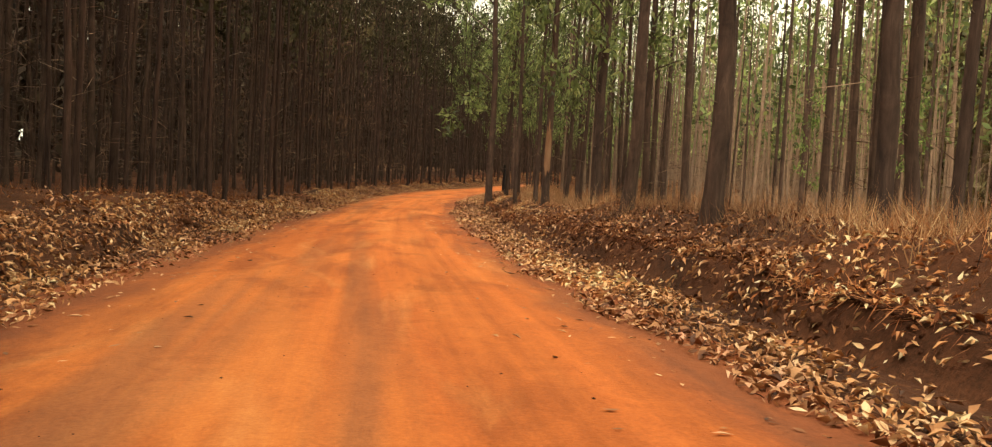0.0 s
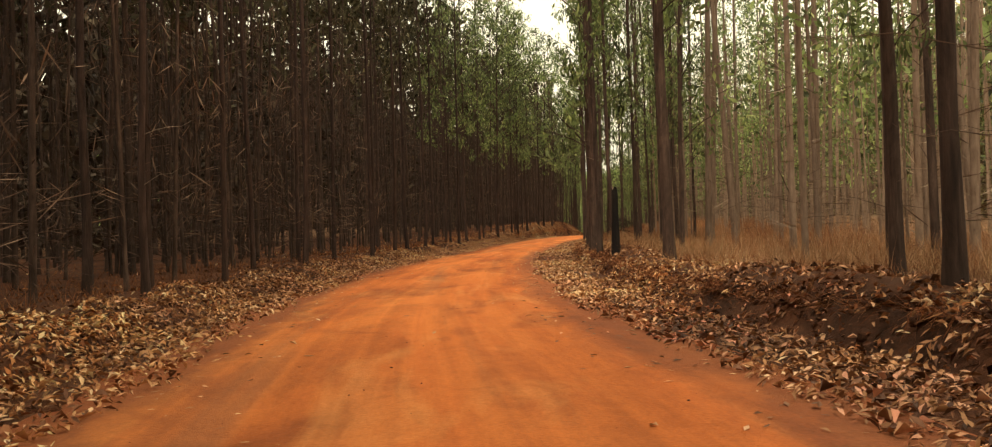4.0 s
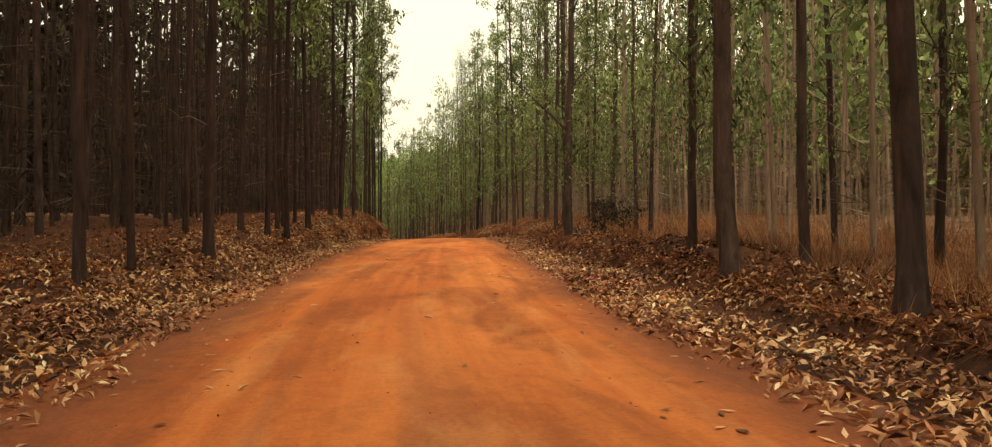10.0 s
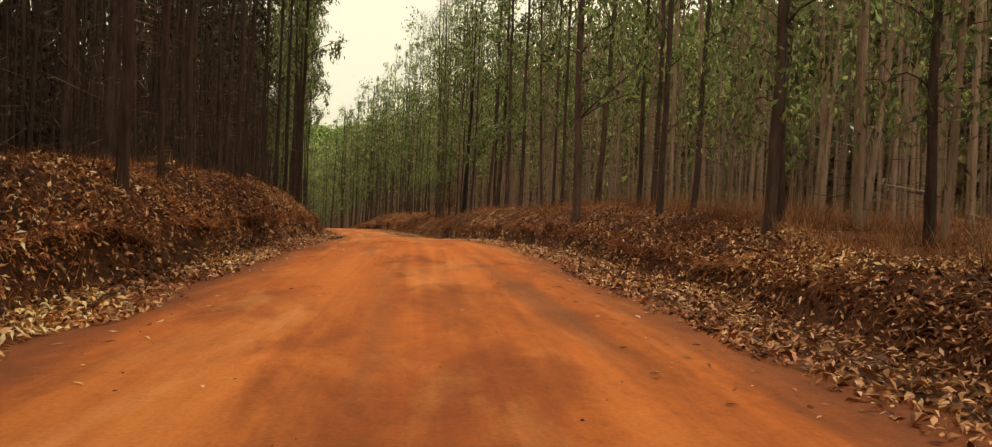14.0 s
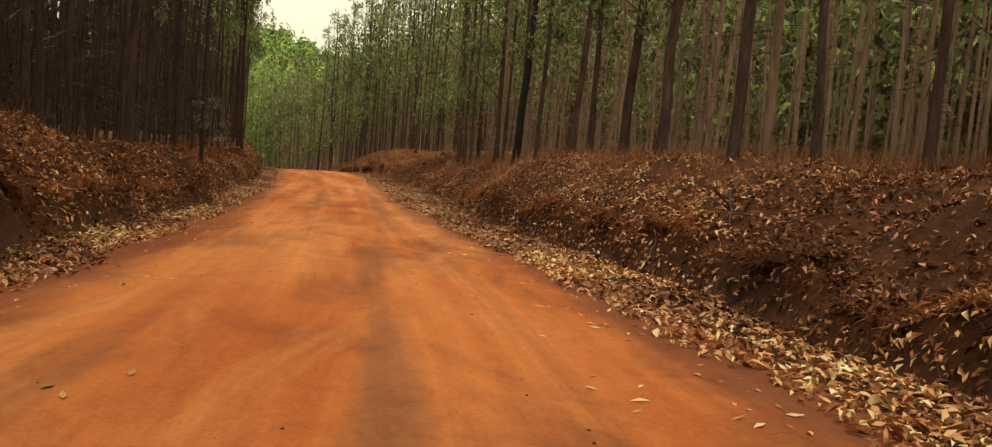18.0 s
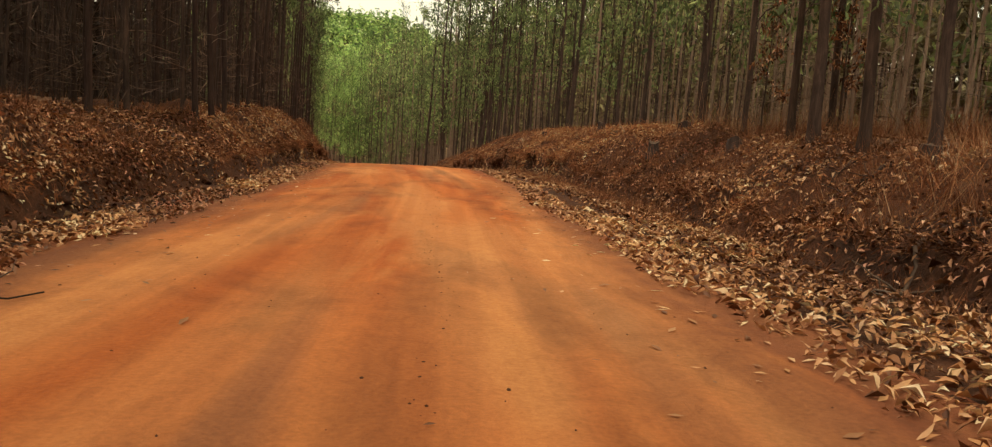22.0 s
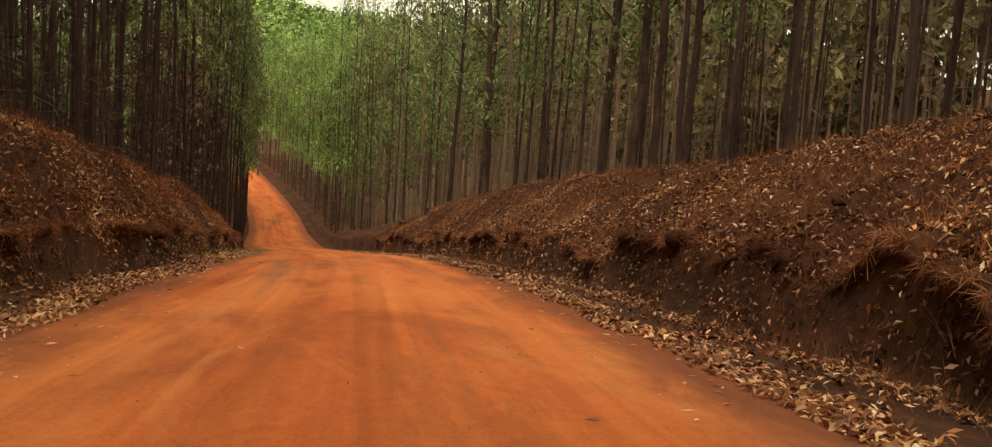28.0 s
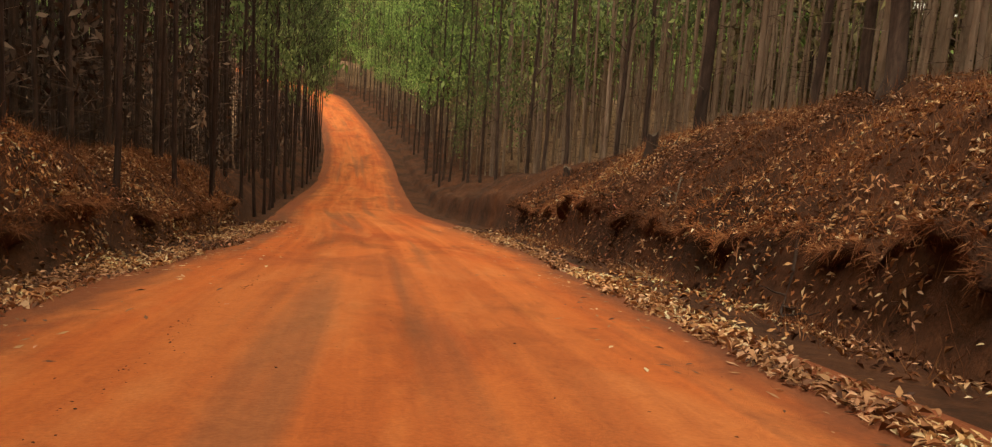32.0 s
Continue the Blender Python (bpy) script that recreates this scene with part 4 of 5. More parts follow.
r = np.random.default_rng(31)
for sign in (1, -1):
    # the drift at the road's edge
    n = 96000
    s = r.uniform(-8, 345, n)
    width = (table(s, (0, 1.5), (120, 1.6), (165, 1.3), (200, 1.1), (216, 1.5), (230, 1.1), (242, 0.75), (320, 0.75)) if sign > 0 else table(s, (0, 2.2), (120, 2.1), (150, 1.4), (320, 1.1))) * (1 + 0.7 * rough(s, 0 * s + sign, 0.25, 3))
    d = -0.15 + 0.5 * rough(s, 0 * s + 3 * sign, 0.5, 3) + width * r.beta(1.5, 1.7, n)
    h = n // 6
    litter("leaf_drift", s[:h], beside(s[:h], d[:h], sign), 41 + sign, "thick drift of dry tan eucalyptus leaves along the road edge", 0.115, 0.08, 0.5, lance)
    litter("leaf_drift", s[h:], beside(s[h:], d[h:], sign), 51 + sign, "thick drift of dry tan eucalyptus leaves along the road edge", 0.1, 0.06, 0.45, folded)
    # cover between the trees, thick near the road and in patches
    n = 150000
    s = np.r_[r.uniform(-6, 135, 96000), r.uniform(135, 345, n - 96000)]
    d = 0.7 + r.gamma(1.7, 1.45, n)
    cover = 0.85 + 1.5 * rough(s, d * 1.0 + 40 * sign, 0.5, 3)
    keep = r.random(n) < np.clip(cover, 0.08, 1)
    s, d = s[keep], d[keep]
    apron = (d > 1.1 + 0.5 * rough(s, 0 * s + 5 * sign, 0.3, 3)) & (d < (right_foot(s) if sign > 0 else left_foot(s)) + 0.15) & (rough(s, 0 * s + 13 * sign, 0.12, 2) > table(s, (0, -0.05), (120, 0.0), (150, -0.4)))
    # Leaves left off the left floor too, so that it reads as shaded.
    bare = apron if sign > 0 else apron | ((s < 82) & (d > 2.3))
    keep = ~bare | (r.random(len(s)) < 0.14)
    s, d = s[keep], d[keep]
    fresh = (s < (118 if sign > 0 else 152)) & (d < (table(s, (0, 3.2), (78, 3.4), (95, 2.3)) if sign > 0 else table(s, (0, 2.8), (80, 2.2))) + r.normal(0, 0.4, len(s)))
    litter("leaf_carpet", s[fresh], beside(s[fresh], d[fresh], sign), 145 + sign, "thick carpet of dry tan leaves beside the forest road", 0.1, 0.07, 0.5, folded, DRY)
    litter("leaf_litter", s[~fresh], beside(s[~fresh], d[~fresh], sign), 45 + sign, "dry brown leaf litter scattered over the forest edge", 0.105, 0.06, 0.5, folded, OLD)
    # the slopes of the high banks
    n = 150000
    s = r.uniform(125, 345, n)
    foot = table(s, (150, 1.5), (180, 0.9), (228, 0.9), (245, 1.5), (320, 1.4)) if sign > 0 else table(s, (150, 1.2), (320, 1.6))
    d = foot + r.uniform(0, 4.8 if sign > 0 else 3.4, n)
    cover = table(s, (228, 0.95), (245, 0.8), (272, 0.7), (286, 0.85), (345, 0.85)) + 2.2 * rough(s, d * 1.0 + 60 * sign, 0.6, 3)
    keep = r.random(n) < np.clip(cover, 0.06, 1)
    s, d = s[keep], d[keep]
    tan = (r.random(len(s)) < table(s, (225, 0.65), (248, 0.25), (272, 0.15), (288, 0.36), (345, 0.36))) & (rough(s, d + 12 * sign, 0.8, 2) > -0.1)
    litter("bank_leaves", s[tan], beside(s[tan], d[tan], sign), 265 + sign, "pale dry leaves in clumps over the slope of the earth bank", 0.095, 0.06, 0.36, folded, DRY)
    litter("bank_leaves", s[~tan], beside(s[~tan], d[~tan], sign), 65 + sign, "dry leaves caught all over the slope of the earth bank", 0.088, 0.05, 0.38, folded, OLD)

    # red-brown crumbs of bark and bracken between the leaves
    n = 80000
    s = (232 + 113 * r.random(n) ** 0.8) if sign > 0 else 272 + 73 * r.random(n)
    d = table(s, (200, 1.6), (245, 2.3)) + r.uniform(0, 5.4 if sign > 0 else 4.2, n)
    keep = r.random(n) < np.clip(0.7 + 2.0 * rough(s, d + 210 * sign, 0.5, 3), 0.1, 1)
    litter("bracken_crumbs", s[keep], beside(s[keep], d[keep], sign), 465 + sign, "red-brown crumbs of bark and bracken matted on the bank", 0.06, 0.1, 0.7, folded, SCRUB)
    # where the tan leaves lie thick from the drift up to the trees
    n = 175000 if sign > 0 else 105000
    s = r.uniform(140, 340, n) if sign > 0 else np.r_[r.uniform(140, 185, n // 4), r.uniform(225, 340, n - n // 4)]
    d = table(s, (180, 1.0), (228, 1.2)) + r.uniform(0, 5.8 if sign > 0 else 4.2, n)
    keep = r.random(n) < np.clip(table(s, (160, 0.62), (195, 0.95), (262, 0.9), (285, 0.3)) + 2.6 * rough(s, d * 1.0 + 140 * sign, 0.7, 3), 0.04, 1)
    s, d = s[keep], d[keep]
    litter("slope_leaves", s, beside(s, d, sign), 365 + sign, "thick tan leaves heaped over the slope of the bank", 0.1, 0.08, 0.42, folded, DRY)

    # leaves caught on the steep eroded face
    n = 42000
    s = r.uniform(-6, 345, n)
    d = (right_foot(s) if sign > 0 else left_foot(s)) + 0.5 * rough(s, 0 * s + 9 * sign, 0.16, 3) + r.uniform(-0.1, 0.55, n)
    keep = r.random(n) < np.clip(table(s, (0, 0.2), (22, 0.2), (36, 0.6)) + 1.6 * rough(s, d + 33 * sign, 0.6, 3), 0.04, 1)
    litter("lip_leaves", s[keep], beside(s[keep], d[keep], sign), 165 + sign, "dry leaves caught on the crumbling face of the bank", 0.095, 0.06, 0.5, folded, OLD)

LEAVES = [flat_leaf(0.085 + 0.012 * k, 0.015 + 0.02 * (k % 3), 60 + k) for k in range(6)]
scatter = tagged(new("road_leaves"), "single dry leaves lying scattered over the road", "fallen leaves")
for k in range(300):
    s = r.uniform(2, 335)
    w = abs(r.normal(0, 1.1))
    u = right_edge(s) - w if r.random() < 0.5 else left_edge(s) + w
    leaf = part("leaf", LEAVES[k % 6], scatter)
    leaf.matrix_basis = Matrix.LocRotScale(Vector(spot(s, u)) + Vector((0, 0, 0.012)), Euler((r.normal(0, 0.1), r.normal(0, 0.1), r.random() * 6.28)), None)
n = 4600
s, d = r.uniform(-8, 345, n), -abs(r.normal(0, 0.75, n))
litter("stray_leaves", s, np.where(r.random(n) < 0.5, beside(s, d, 1), beside(s, d, -1)), 55, "stray dry leaves along the margins of the road", 0.1, 0.0, 0.1, folded, None, 0.04)


# ---- dead bracken and dry grass ----
def undergrowth(name, s, u, seed, tall, label, per=4, mat=None):
    r = np.random.default_rng(seed)
    base = np.repeat(spot(s, u), per, 0)
    n = len(base)
    base = base + np.stack([r.normal(0, 0.15, n), r.normal(0, 0.15, n), np.full(n, -0.03)], 1)
    lean = unit(np.stack([r.normal(0, 0.55, n), r.normal(0, 0.55, n), np.ones(n)], 1))
    ln = np.repeat(tall * r.uniform(0.5, 1.3, len(s)), per) * r.uniform(0.5, 1.1, n)
    side = unit(np.cross(lean, r.normal(size=(n, 3)))) * r.uniform(0.003, 0.007, n)[:, None]
    v = np.stack([base - side, base + side, base + lean * ln[:, None]], 1).reshape(-1, 3)
    return tagged(new(name, mesh_of(name, v, np.arange(3 * n).reshape(-1, 3), mat or SCRUB, False)), label, "undergrowth", kind="stuff")


for sign in (1, -1):
    n = 20000
    s, d = r.uniform(-8, 350, n), 1.9 + r.gamma(2.0, 2.0, n)
    cover = 0.4 + 1.4 * rough(s, d + 70 * sign, 0.3, 3) + table(s, (0, 0.0), (190, 0.1), (215, 0.4), (345, 0.45))
    keep = r.random(n) < np.clip(cover, 0.02, 1)
    undergrowth("bracken", s[keep], beside(s[keep], d[keep], sign), 81 + sign, 0.46, "low dead reddish bracken and dry grass on the forest edge")
    # dead growth that covers the high banks
    n = 56000
    s = r.uniform(140, 345, n)
    foot = table(s, (150, 1.5), (320, 1.2)) if sign > 0 else table(s, (150, 1.0), (320, 1.5))
    d = foot + r.uniform(0, 6.5 if sign > 0 else 5.0, n)
    keep = r.random(n) < np.clip((table(s, (150, 0.1), (200, -0.1), (225, 0.1), (240, 0.9), (274, 0.9), (288, 0.25), (322, 0.25), (334, 0.9)) if sign > 0 else table(s, (150, 0.3), (225, 0.3), (250, 0.5), (280, 0.7), (300, 1.1))) + 1.5 * rough(s, d + 90 * sign, 0.35, 3), 0.03, 1)
    undergrowth("bank_bracken", s[keep], beside(s[keep], d[keep], sign), 85 + sign, 0.4, "dead red-brown bracken clinging to the slope of the bank")


# a ragged turf lip that juts out over the eroded face
def turf_lip(sign, start, end, seed):
    s = np.arange(start, end, 0.16)
    rr = np.random.default_rng(seed)
    d0 = (right_foot(s) if sign > 0 else left_foot(s)) + 0.5 * rough(s, 0 * s + 9 * sign, 0.16, 3) + 0.36
    out = np.clip(0.15 + 0.45 * rough(s, 0 * s + 77 * sign, 0.9, 4) + rr.normal(0, 0.04, len(s)), 0.01, 0.34) * table(s, (0, 0.45), (110, 0.45), (145, 0.7), (204, 0.7), (215, 0.15), (236, 0.2), (255, 1.35))
    thick = table(s, (0, 0.6), (110, 0.65), (150, 1.0), (240, 1.0), (256, 1.5)) * np.clip(0.1 + 0.1 * rough(s, 0 * s + 50 * sign, 1.3, 3) + rr.normal(0, 0.012, len(s)), 0.04, 0.2)
    inner, edge = spot(s, beside(s, d0 + 0.28, sign)), spot(s, beside(s, d0, sign))
    away = unit((edge - inner) * [1, 1, 0])
    up = np.array([0, 0, 1.0])
    rim = edge + away * out[:, None]
    rows = [inner + up * 0.0, edge + up * 0.03, rim - away * 0.06 + up * 0.0, rim - up * (0.6 * thick)[:, None], rim - away * 0.08 - up * thick[:, None], edge + away * 0.02 - up * (thick + 0.08)[:, None]]
    v = np.stack(rows, 1) + rr.normal(0, 0.02, (len(s), 6, 3))
    me = mesh_of("turf_lip", v.reshape(-1, 3), grid_faces(len(s), 6), EARTH, True, None, np.zeros(v.shape[0] * 6))
    tagged(new("turf_lip", me), "ragged overhanging lip of earth and roots on the bank", "earth lip", kind="stuff")
    # leaves lying on the lip, and stalks that hang from it
    n = int(62 * (end - start))
    k, q = rr.integers(0, len(s), n), 1.08 * rr.random(n)[:, None]
    at = inner[k] * (1 - q) + rim[k] * q + rr.normal(0, 0.03, (n, 3)) * [1, 1, 0] + up * rr.uniform(0.02, 0.07, n)[:, None]
    nrm = unit(rr.normal(0, 0.5, (n, 3)) + [0, 0, 1])
    along = unit(np.cross(nrm, rr.normal(size=(n, 3))))
    ln = 0.1 * rr.uniform(0.5, 1.5, n)
    lying = mesh_of("lip_litter", *folded(at, along, np.cross(nrm, along), nrm, ln, ln * rr.uniform(0.26, 0.44, n), rr.normal(0.14, 0.16, n)), OLD)
    tagged(new("lip_litter", lying), "dry leaves lying on the overhanging lip of the bank", "fallen leaves", kind="stuff")
    n = int(280 * (end - start))
    k = (len(s) * rr.random(n) ** 0.75).astype(int)
    base = rim[k] - away[k] * rr.uniform(0, 0.15, n)[:, None] + rr.normal(0, 0.03, (n, 3))
    hang = unit(away[k] * rr.uniform(0.0, 0.9, n)[:, None] + rr.normal(0, 0.35, (n, 3)) + up * rr.uniform(-1.0, 0.5, n)[:, None])
    ln = rr.uniform(0.06, 0.34, n)[:, None]
    w = unit(np.cross(hang, rr.normal(size=(n, 3)))) * rr.uniform(0.003, 0.007, n)[:, None]
    stalks = mesh_of("lip_stalks", np.stack([base - w, base + w, base + hang * ln], 1).reshape(-1, 3), np.arange(3 * n).reshape(-1, 3), SCRUB, False)
    tagged(new("lip_stalks", stalks), "dead stalks and roots hanging from the lip of the bank", "undergrowth", kind="stuff")


turf_lip(1, -6, 345, 301)
turf_lip(-1, 120, 345, 302)

n = 90000
s, d = r.uniform(-8, 240, n), 2.8 + r.gamma(1.7, 3.6, n)
keep = r.random(n) < np.clip(0.6 + 1.3 * rough(s, d + 120, 0.25, 3), 0.05, 1)
s, d = s[keep], d[keep]
red = r.random(len(s)) < table(s, (60, 0.25), (95, 0.45), (115, 0.8))
undergrowth("dry_grass", s[~red], beside(s[~red], d[~red], 1), 88, 0.72, "pale dry grass on the forest floor between the trunks", 4, STRAW)
undergrowth("russet_grass", s[red], beside(s[red], d[red], 1), 89, 0.62, "russet dead grass and bracken on the forest floor", 4, SCRUB)
# knee-high to hip-high dead brush inside the open stand
n = 15000
s, d = r.uniform(60, 245, n), 5.0 + r.gamma(2.0, 4.2, n)
keep = r.random(n) < np.clip(0.55 + 1.6 * rough(s, d + 230, 0.16, 3), 0.04, 1)
s, d = s[keep], d[keep]
red = r.random(len(s)) < 0.6
undergrowth("dead_brush", s[red], beside(s[red], d[red], 1), 188, 1.35, "reddish dead brush standing between the trunks", 6, SCRUB)
undergrowth("dead_brush", s[~red], beside(s[~red], d[~red], 1), 189, 1.5, "pale brown dead twigs standing between the trunks", 6, STRAW)
# thin blackened stalks that stand among the leaves
n = 900
s, d = np.r_[r.uniform(6, 36, n // 2), r.uniform(100, 145, n - n // 2)], 2.7 + r.gamma(1.6, 1.1, n)
keep = r.random(n) < np.clip(0.4 + 2.0 * rough(s, d + 160, 0.4, 2), 0.02, 1)
undergrowth("dead_stalks", s[keep], beside(s[keep], d[keep], 1), 90, 0.75, "thin blackened stalks standing among the fallen leaves", 3, CHAR)


# ---- clods, stones ----
def lumps(name, s, u, size, seed, mat, label):
    r = np.random.default_rng(seed)
    g = (1 + 5**0.5) / 2
    ico = unit(np.array([(-1, g, 0), (1, g, 0), (-1, -g, 0), (1, -g, 0), (0, -1, g), (0, 1, g), (0, -1, -g), (0, 1, -g), (g, 0, -1), (g, 0, 1), (-g, 0, -1), (-g, 0, 1)], float))
    tri = np.array([(0, 11, 5), (0, 5, 1), (0, 1, 7), (0, 7, 10), (0, 10, 11), (1, 5, 9), (5, 11, 4), (11, 10, 2), (10, 7, 6), (7, 1, 8), (3, 9, 4), (3, 4, 2), (3, 2, 6), (3, 6, 8), (3, 8, 9), (4, 9, 5), (2, 4, 11), (6, 2, 10), (8, 6, 7), (9, 8, 1)])
    n = len(s)
    v = ico[None] * (1 + 0.3 * r.normal(size=(n, 12, 1))) * size[:, None, None] * r.uniform(0.6, 1.3, (n, 1, 3)) * [1, 1, 0.7]
    v = v + spot(s, u)[:, None]
    return tagged(new(name, mesh_of(name, v.reshape(-1, 3), (tri[None] + 12 * np.arange(n)[:, None, None]).reshape(-1, 3), mat)), label, "earth clods", kind="stuff")


for sign in (1, -1):
    n = 1900
    s = r.uniform(-8, 340, n)
    foot = table(s, (0, 1.6), (150, 1.7), (170, 2.2), (320, 2.0)) if sign > 0 else table(s, (0, 1.2), (150, 1.0), (320, 1.5))
    lumps("earth_clods", s, beside(s, foot + r.normal(0.3, 0.45, n), sign), r.gamma(2, 0.022, n), 91 + sign, EARTH, "dark loose clods of earth along the foot of the bank")
n = 3400
s = r.uniform(-8, 340, n)
lumps("road_pebbles", s, r.uniform(0, 1, n) * (right_edge(s) - left_edge(s)) + left_edge(s), np.minimum(r.gamma(2, 0.003, n), 0.013), 95, EARTH, "small stones lying on the dirt road")


# lines of crumbs thrown up between the wheel tracks
for start, end, u, seed in ((188, 240, -0.8, 96), (294, 324, -2.4, 97)):
    s = np.random.default_rng(seed).uniform(start, end, 420)
    lumps("road_crumbs", s, u + 0.25 * rough(s, 0 * s + u, 0.3, 3) + np.random.default_rng(seed).normal(0, 0.06, 420), np.minimum(np.random.default_rng(seed + 5).gamma(2, 0.0028, 420), 0.011), seed, EARTH, "dark crumbs of earth in a line between the wheel tracks")


# ---- stumps, fallen wood, saplings ----
def stump(s, u, radius, high, seed, mat, label):
    r = np.random.default_rng(seed)
    a = np.arange(14) * 2 * np.pi / 14
    body, z = [], [-0.2, 0.0, 0.5 * high, high]
    for k, f in enumerate((1.5, 1.25, 1.0, 0.95)):
        rr = radius * f * (1 + 0.08 * r.normal(size=14))
        body.append(np.stack([rr * np.cos(a), rr * np.sin(a), z[k] + (min(0.12 * high, 0.06) * r.normal(size=14) if k == 3 else 0 * a)], 1))
    i = np.arange(56).reshape(4, 14)
    j = np.roll(i, -1, 1)
    ob = tagged(new("tree_stump"), label, "stump")
    part("body", mesh_of("body", np.vstack(body), np.stack([i[:-1], j[:-1], j[1:], i[1:]], -1).reshape(-1, 4), mat), ob)
    top = np.vstack([body[3], [[0, 0, high * 0.97]]])
    part("cut_top", mesh_of("cut_top", top, np.stack([np.arange(14), (np.arange(14) + 1) % 14, np.full(14, 14)], 1), TWIG), ob, "pale cut top")
    ob.location = spot(s, u)
    return ob


for k, (s, u, rad, high) in enumerate(((234.0, 6.2, 0.2, 0.3), (226.2, 6.5, 0.18, 0.25), (242.0, 7.6, 0.22, 0.3), (266.0, 7.6, 0.17, 0.22), (250.3, 6.9, 0.16, 0.4), (239.1, 5.7, 0.16, 0.3), (335.7, 7.6, 0.18, 0.55), (344.5, 7.6, 0.17, 0.45), (128.7, 4.6, 0.14, 0.2))):
    stump(s, u, rad, high, 500 + k, BARK, "weathered brown tree stump on the leafy bank")
stump(65.8, 4.2, 0.105, 2.05, 520, CHAR, "tall broken dead trunk with charred dark bark")


def fallen_branch(ends, thick, seed, mat, label, forks=3):
    """A branch lying on the ground along points of metres along and across."""
    r = np.random.default_rng(seed)
    p = np.array(ends, float)
    q = np.linspace(0, len(p) - 1, 14)
    s, u = (np.interp(q, np.arange(len(p)), p[:, k]) for k in range(2))
    line = spot(s, u) + np.stack([r.normal(0, 0.02, 14), r.normal(0, 0.02, 14), thick + abs(r.normal(0, 0.03, 14))], 1)
    ob = tagged(new("fallen_branch"), label, "branch")
    part("stem", mesh_of("stem", *tube(line, np.linspace(thick, thick * 0.35, 14), 7), mat), ob)
    for k in range(forks):
        i = r.integers(5, 12)
        d = unit(np.array([r.normal(), r.normal(), abs(r.normal(0, 0.35)) + 0.1]))
        l = r.uniform(0.35, 0.9)
        side = line[i] + d * l * np.linspace(0, 1, 5)[:, None] + r.normal(0, 0.03, (5, 3)) * np.linspace(0, 1, 5)[:, None]
        part("fork", mesh_of("fork", *tube(side, np.linspace(thick * 0.5, thick * 0.15, 5), 5), mat), ob)
    return ob


fallen_branch([(214.4, -6.3), (216.0, -6.0), (217.6, -5.6)], 0.055, 601, TWIG, "pale fallen eucalyptus branch lying on the leafy bank")
fallen_branch([(217.6, -5.6), (218.6, -4.7), (219.6, -3.6)], 0.018, 602, TWIG, "thin dry branch reaching onto the road edge", 2)
fallen_branch([(134.4, 2.0), (133.3, 2.15), (132.2, 1.95)], 0.014, 603, TWIG, "thin curved stick lying on the road margin", 1)
fallen_branch([(205.5, 5.6), (206.0, 6.3), (206.4, 7.3)], 0.05, 604, TWIG, "broken branch lying across the bank of leaves", 4)
fallen_branch([(210.9, 0.9), (210.2, 1.3)], 0.012, 605, TWIG, "short dry twig on the bare road", 1)
fallen_branch([(97.0, 3.3), (96.2, 3.6), (95.2, 3.8)], 0.022, 606, TWIG, "crooked dry stick in the leaves by the road", 2)
fallen_branch([(303.5, 7.6), (305.0, 7.0), (306.5, 6.4)], 0.04, 607, TWIG, "dead branch lying over the crest of the bank", 5)
fallen_branch([(301.2, 6.4), (300.8, 6.9), (300.3, 7.4)], 0.03, 608, TWIG, "bleached dead branch with forks on the bank", 6)
fallen_branch([(266.6, 6.0), (265.6, 6.4), (264.7, 6.9)], 0.03, 609, TWIG, "dry branch lying on the grassy bank", 3)
fallen_branch([(316.0, 6.6), (317.2, 7.0), (318.6, 7.3)], 0.035, 610, TWIG, "tangled dead branch on the bank crest", 6)
for k in range(46):
    # dead boughs tangled on the high right bank
    s = r.uniform(188, 338)
    d = r.uniform(2.4, 6.4)
    a, l = r.normal(0.5, 0.6), r.uniform(1.0, 2.8)
    fallen_branch([(s, beside(s, d, 1)), (s - 0.5 * l * np.cos(a), beside(s, d - 0.35 * l * np.sin(a), 1)), (s - l * np.cos(a), beside(s, d - 0.6 * l * np.sin(a), 1))], r.uniform(0.014, 0.04), 700 + k, TWIG if k % 3 else BARK, "dead forked branch lying tangled on the leafy bank", 5)
for k in range(26):
    s = r.uniform(4, 335)
    sign = 1 if r.random() < 0.6 else -1
    d = r.uniform(1.0, 5.0)
    a, l = r.random() * 6.28, r.uniform(0.5, 1.3)
    fallen_branch([(s, beside(s, d, sign)), (s + l * np.cos(a), beside(s, d + 0.6 * l * np.sin(a), sign))], r.uniform(0.01, 0.025), 640 + k, TWIG, "dry fallen twig among the leaf litter", 2)


def sapling(s, u, high, leaf, seed, label, per=60):
    rr = np.random.default_rng(seed)
    v, f, axis = trunk_mesh(high, 0.035, 0.05, 7, 10, seed)
    ob = tagged(new("sapling"), label, "sapling")
    part("stem", mesh_of("stem", v, f, BARK), ob)
    tubes, lines = limbs(axis, rr, high * 0.25, high * 0.95, 9, 0.9, 0.5, 0.012)
    tagged(part("leafy_crown", mesh_of("leafy_crown", *sprays(lines, rr, per, 0.12, 0.2), leaf, False), ob), kind="stuff")
    for t in tubes:
        part("bough", mesh_of("bough", *t, BARK), ob)
    ob.location = spot(s, u)
    return ob


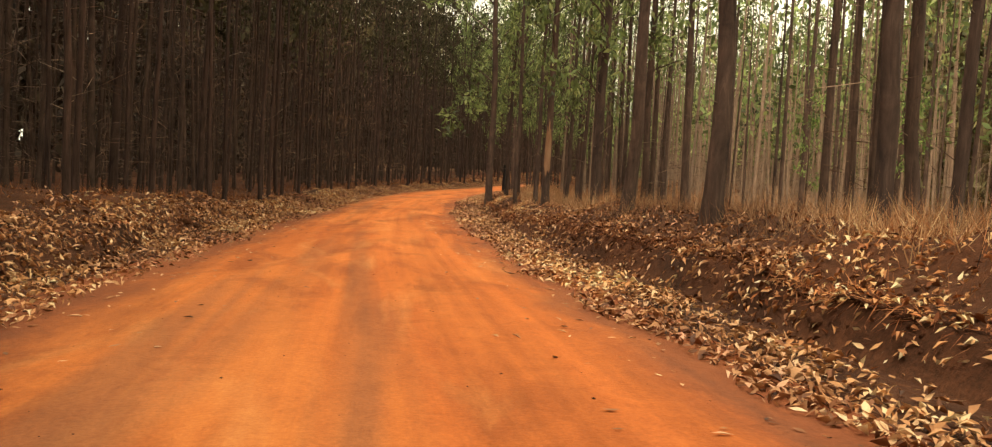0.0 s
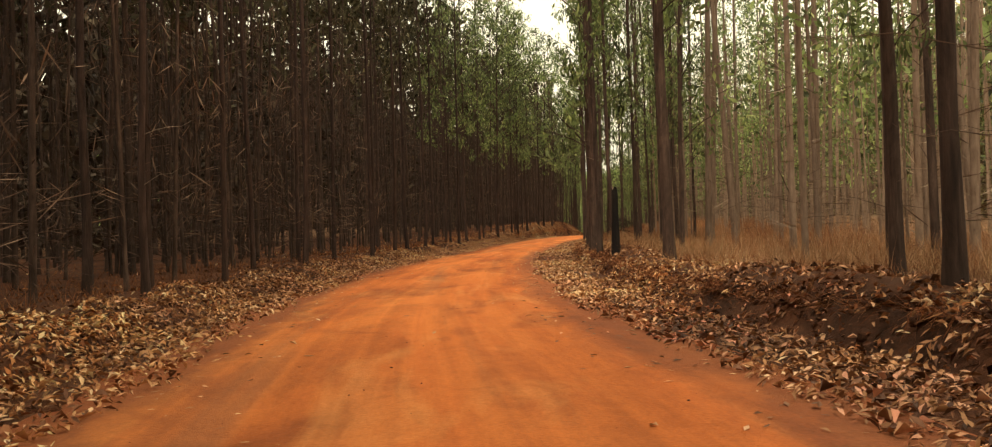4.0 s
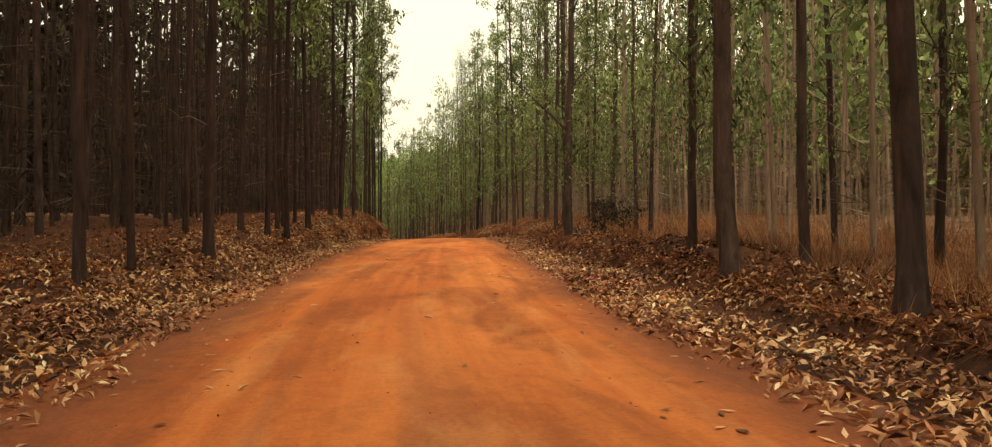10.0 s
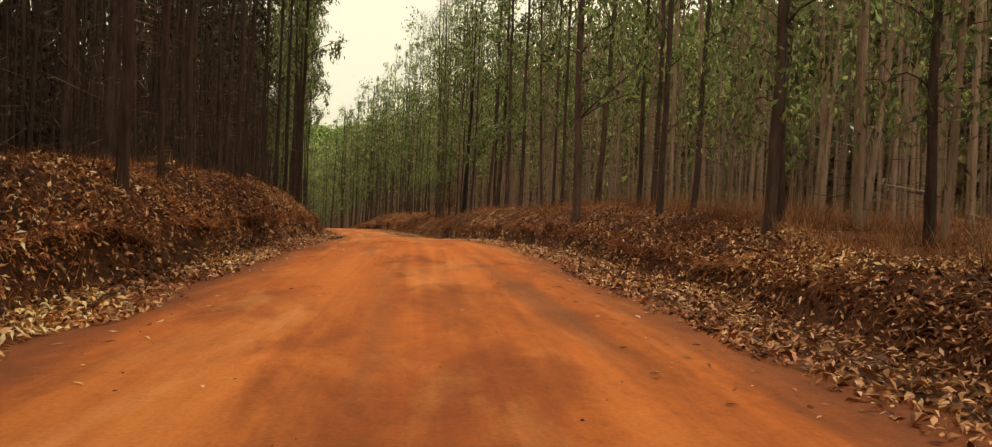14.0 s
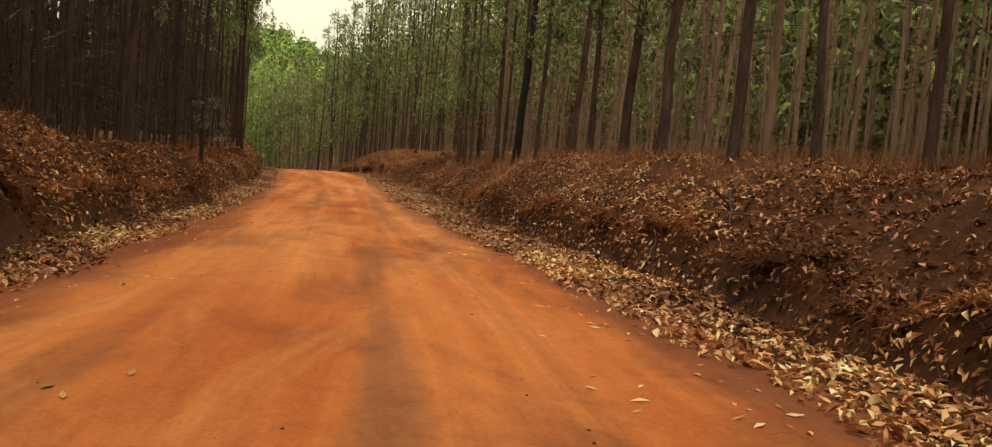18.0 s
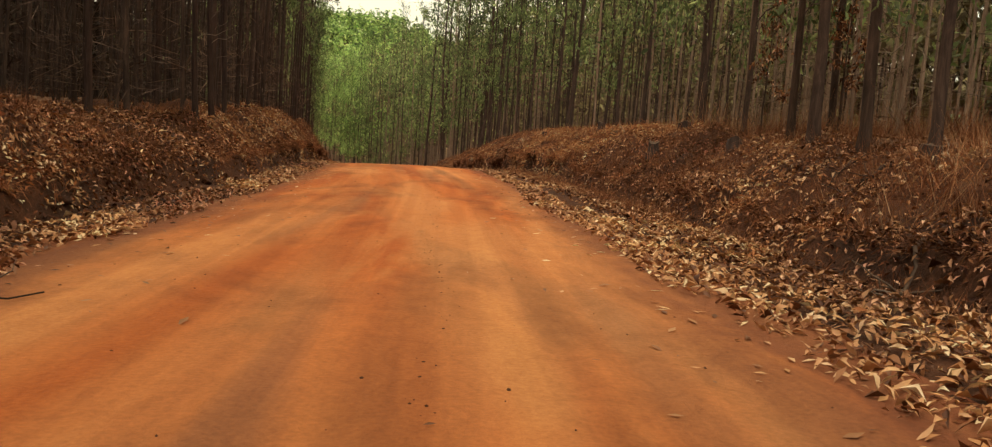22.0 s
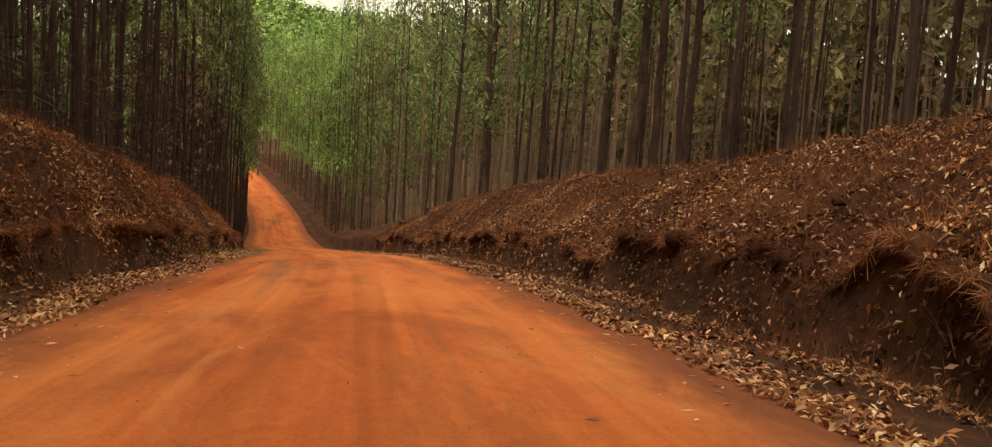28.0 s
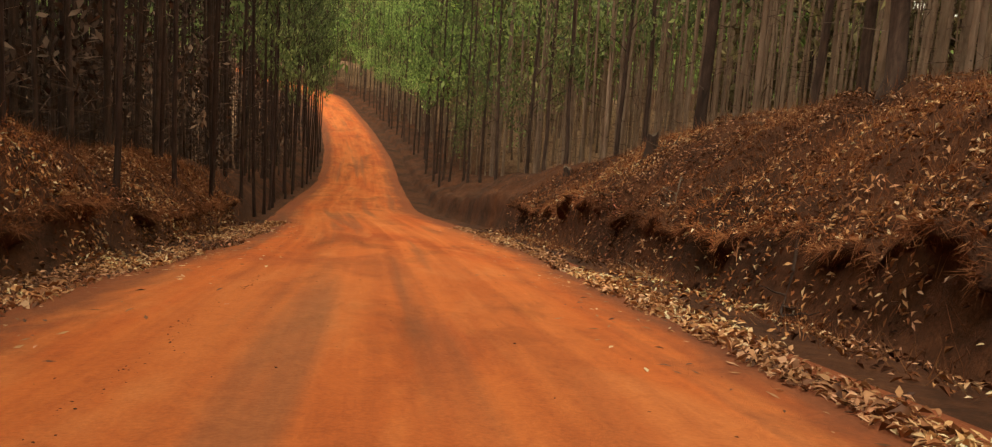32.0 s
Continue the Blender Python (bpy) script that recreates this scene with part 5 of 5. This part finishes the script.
sapling(214.5, -6.8, 3.2, PALE, 701, "slim sapling with pale grey-green leaves by the bank")
sapling(21.5, 12.5, 4.2, FRESH, 702, "young eucalyptus sapling with bright green leaves")
sapling(30.5, 14.0, 4.5, FRESH, 703, "young eucalyptus sapling with bright green leaves")
sapling(237.5, 8.2, 4.2, OLD, 704, "dead sapling hung with withered brown leaves", 70)
sapling(233.8, 8.6, 3.6, OLD, 705, "dead sapling hung with withered brown leaves", 70)
sapling(125.6, 5.1, 1.1, SHADE, 706, "low dark shrub with charred stems", 60)
sapling(124.9, 5.6, 0.9, DUSK, 707, "low dark shrub with dull leaves beside the bank", 60)


# a trunk that has lost its bark, and a long dead bough
bare = nearest_tree(31.2, 4.8)
a, q = np.meshgrid(np.linspace(-0.95, 0.95, 13), np.linspace(0, 1, 12), indexing="ij")
z = 1.05 + 0.25 * abs(a) + 0.1 * np.sin(7 * a) + (1.75 - 0.7 * abs(a) + 0.16 * np.sin(11 * a + 1)) * q
stem = next(c for c in bare.children if c.name.startswith("trunk")).data
rings = np.array([v.co[:] for v in stem.vertices]).reshape(-1, 12, 3)
mid = rings.mean(1)
girth = np.linalg.norm(rings[..., :2] - mid[:, None, :2], axis=2).max(1)
rad = np.interp(z, mid[:, 2], girth) * 1.03 * (1 + 0.015 * np.sin(9 * a))
a = a - 1.75 - bare.rotation_euler.z
px, py = (np.interp(z, mid[:, 2], mid[:, k]) for k in range(2))
part("stripped_bark", mesh_of("stripped_bark", np.stack([px + rad * np.cos(a), py + rad * np.sin(a), z], -1).reshape(-1, 3), grid_faces(13, 12), WOOD), bare, "pale orange wood where the bark has peeled")
bough = np.array([(0, 0, 3.9), (-0.5, 0.1, 4.4), (-1.1, 0.1, 4.9), (-1.9, 0.2, 5.6), (-2.6, 0.2, 6.4)])
for s, u, turn in ((131.5, 4.7, 0.0), (97.0, 4.5, 2.2), (107.2, 5.9, 0.6), (71.4, 4.1, 0.4), (114.3, 4.6, 3.0), (168.5, 5.5, 2.6), (224.1, 7.7, 0.2)):
    host = nearest_tree(s, u)
    turned = bough @ np.array(Matrix.Rotation(turn - host.rotation_euler.z, 3, "Z")).T
    part("dead_bough", mesh_of("dead_bough", *tube(turned, (0.04, 0.034, 0.028, 0.02, 0.008), 7), BARK), host, "long bare dead bough")
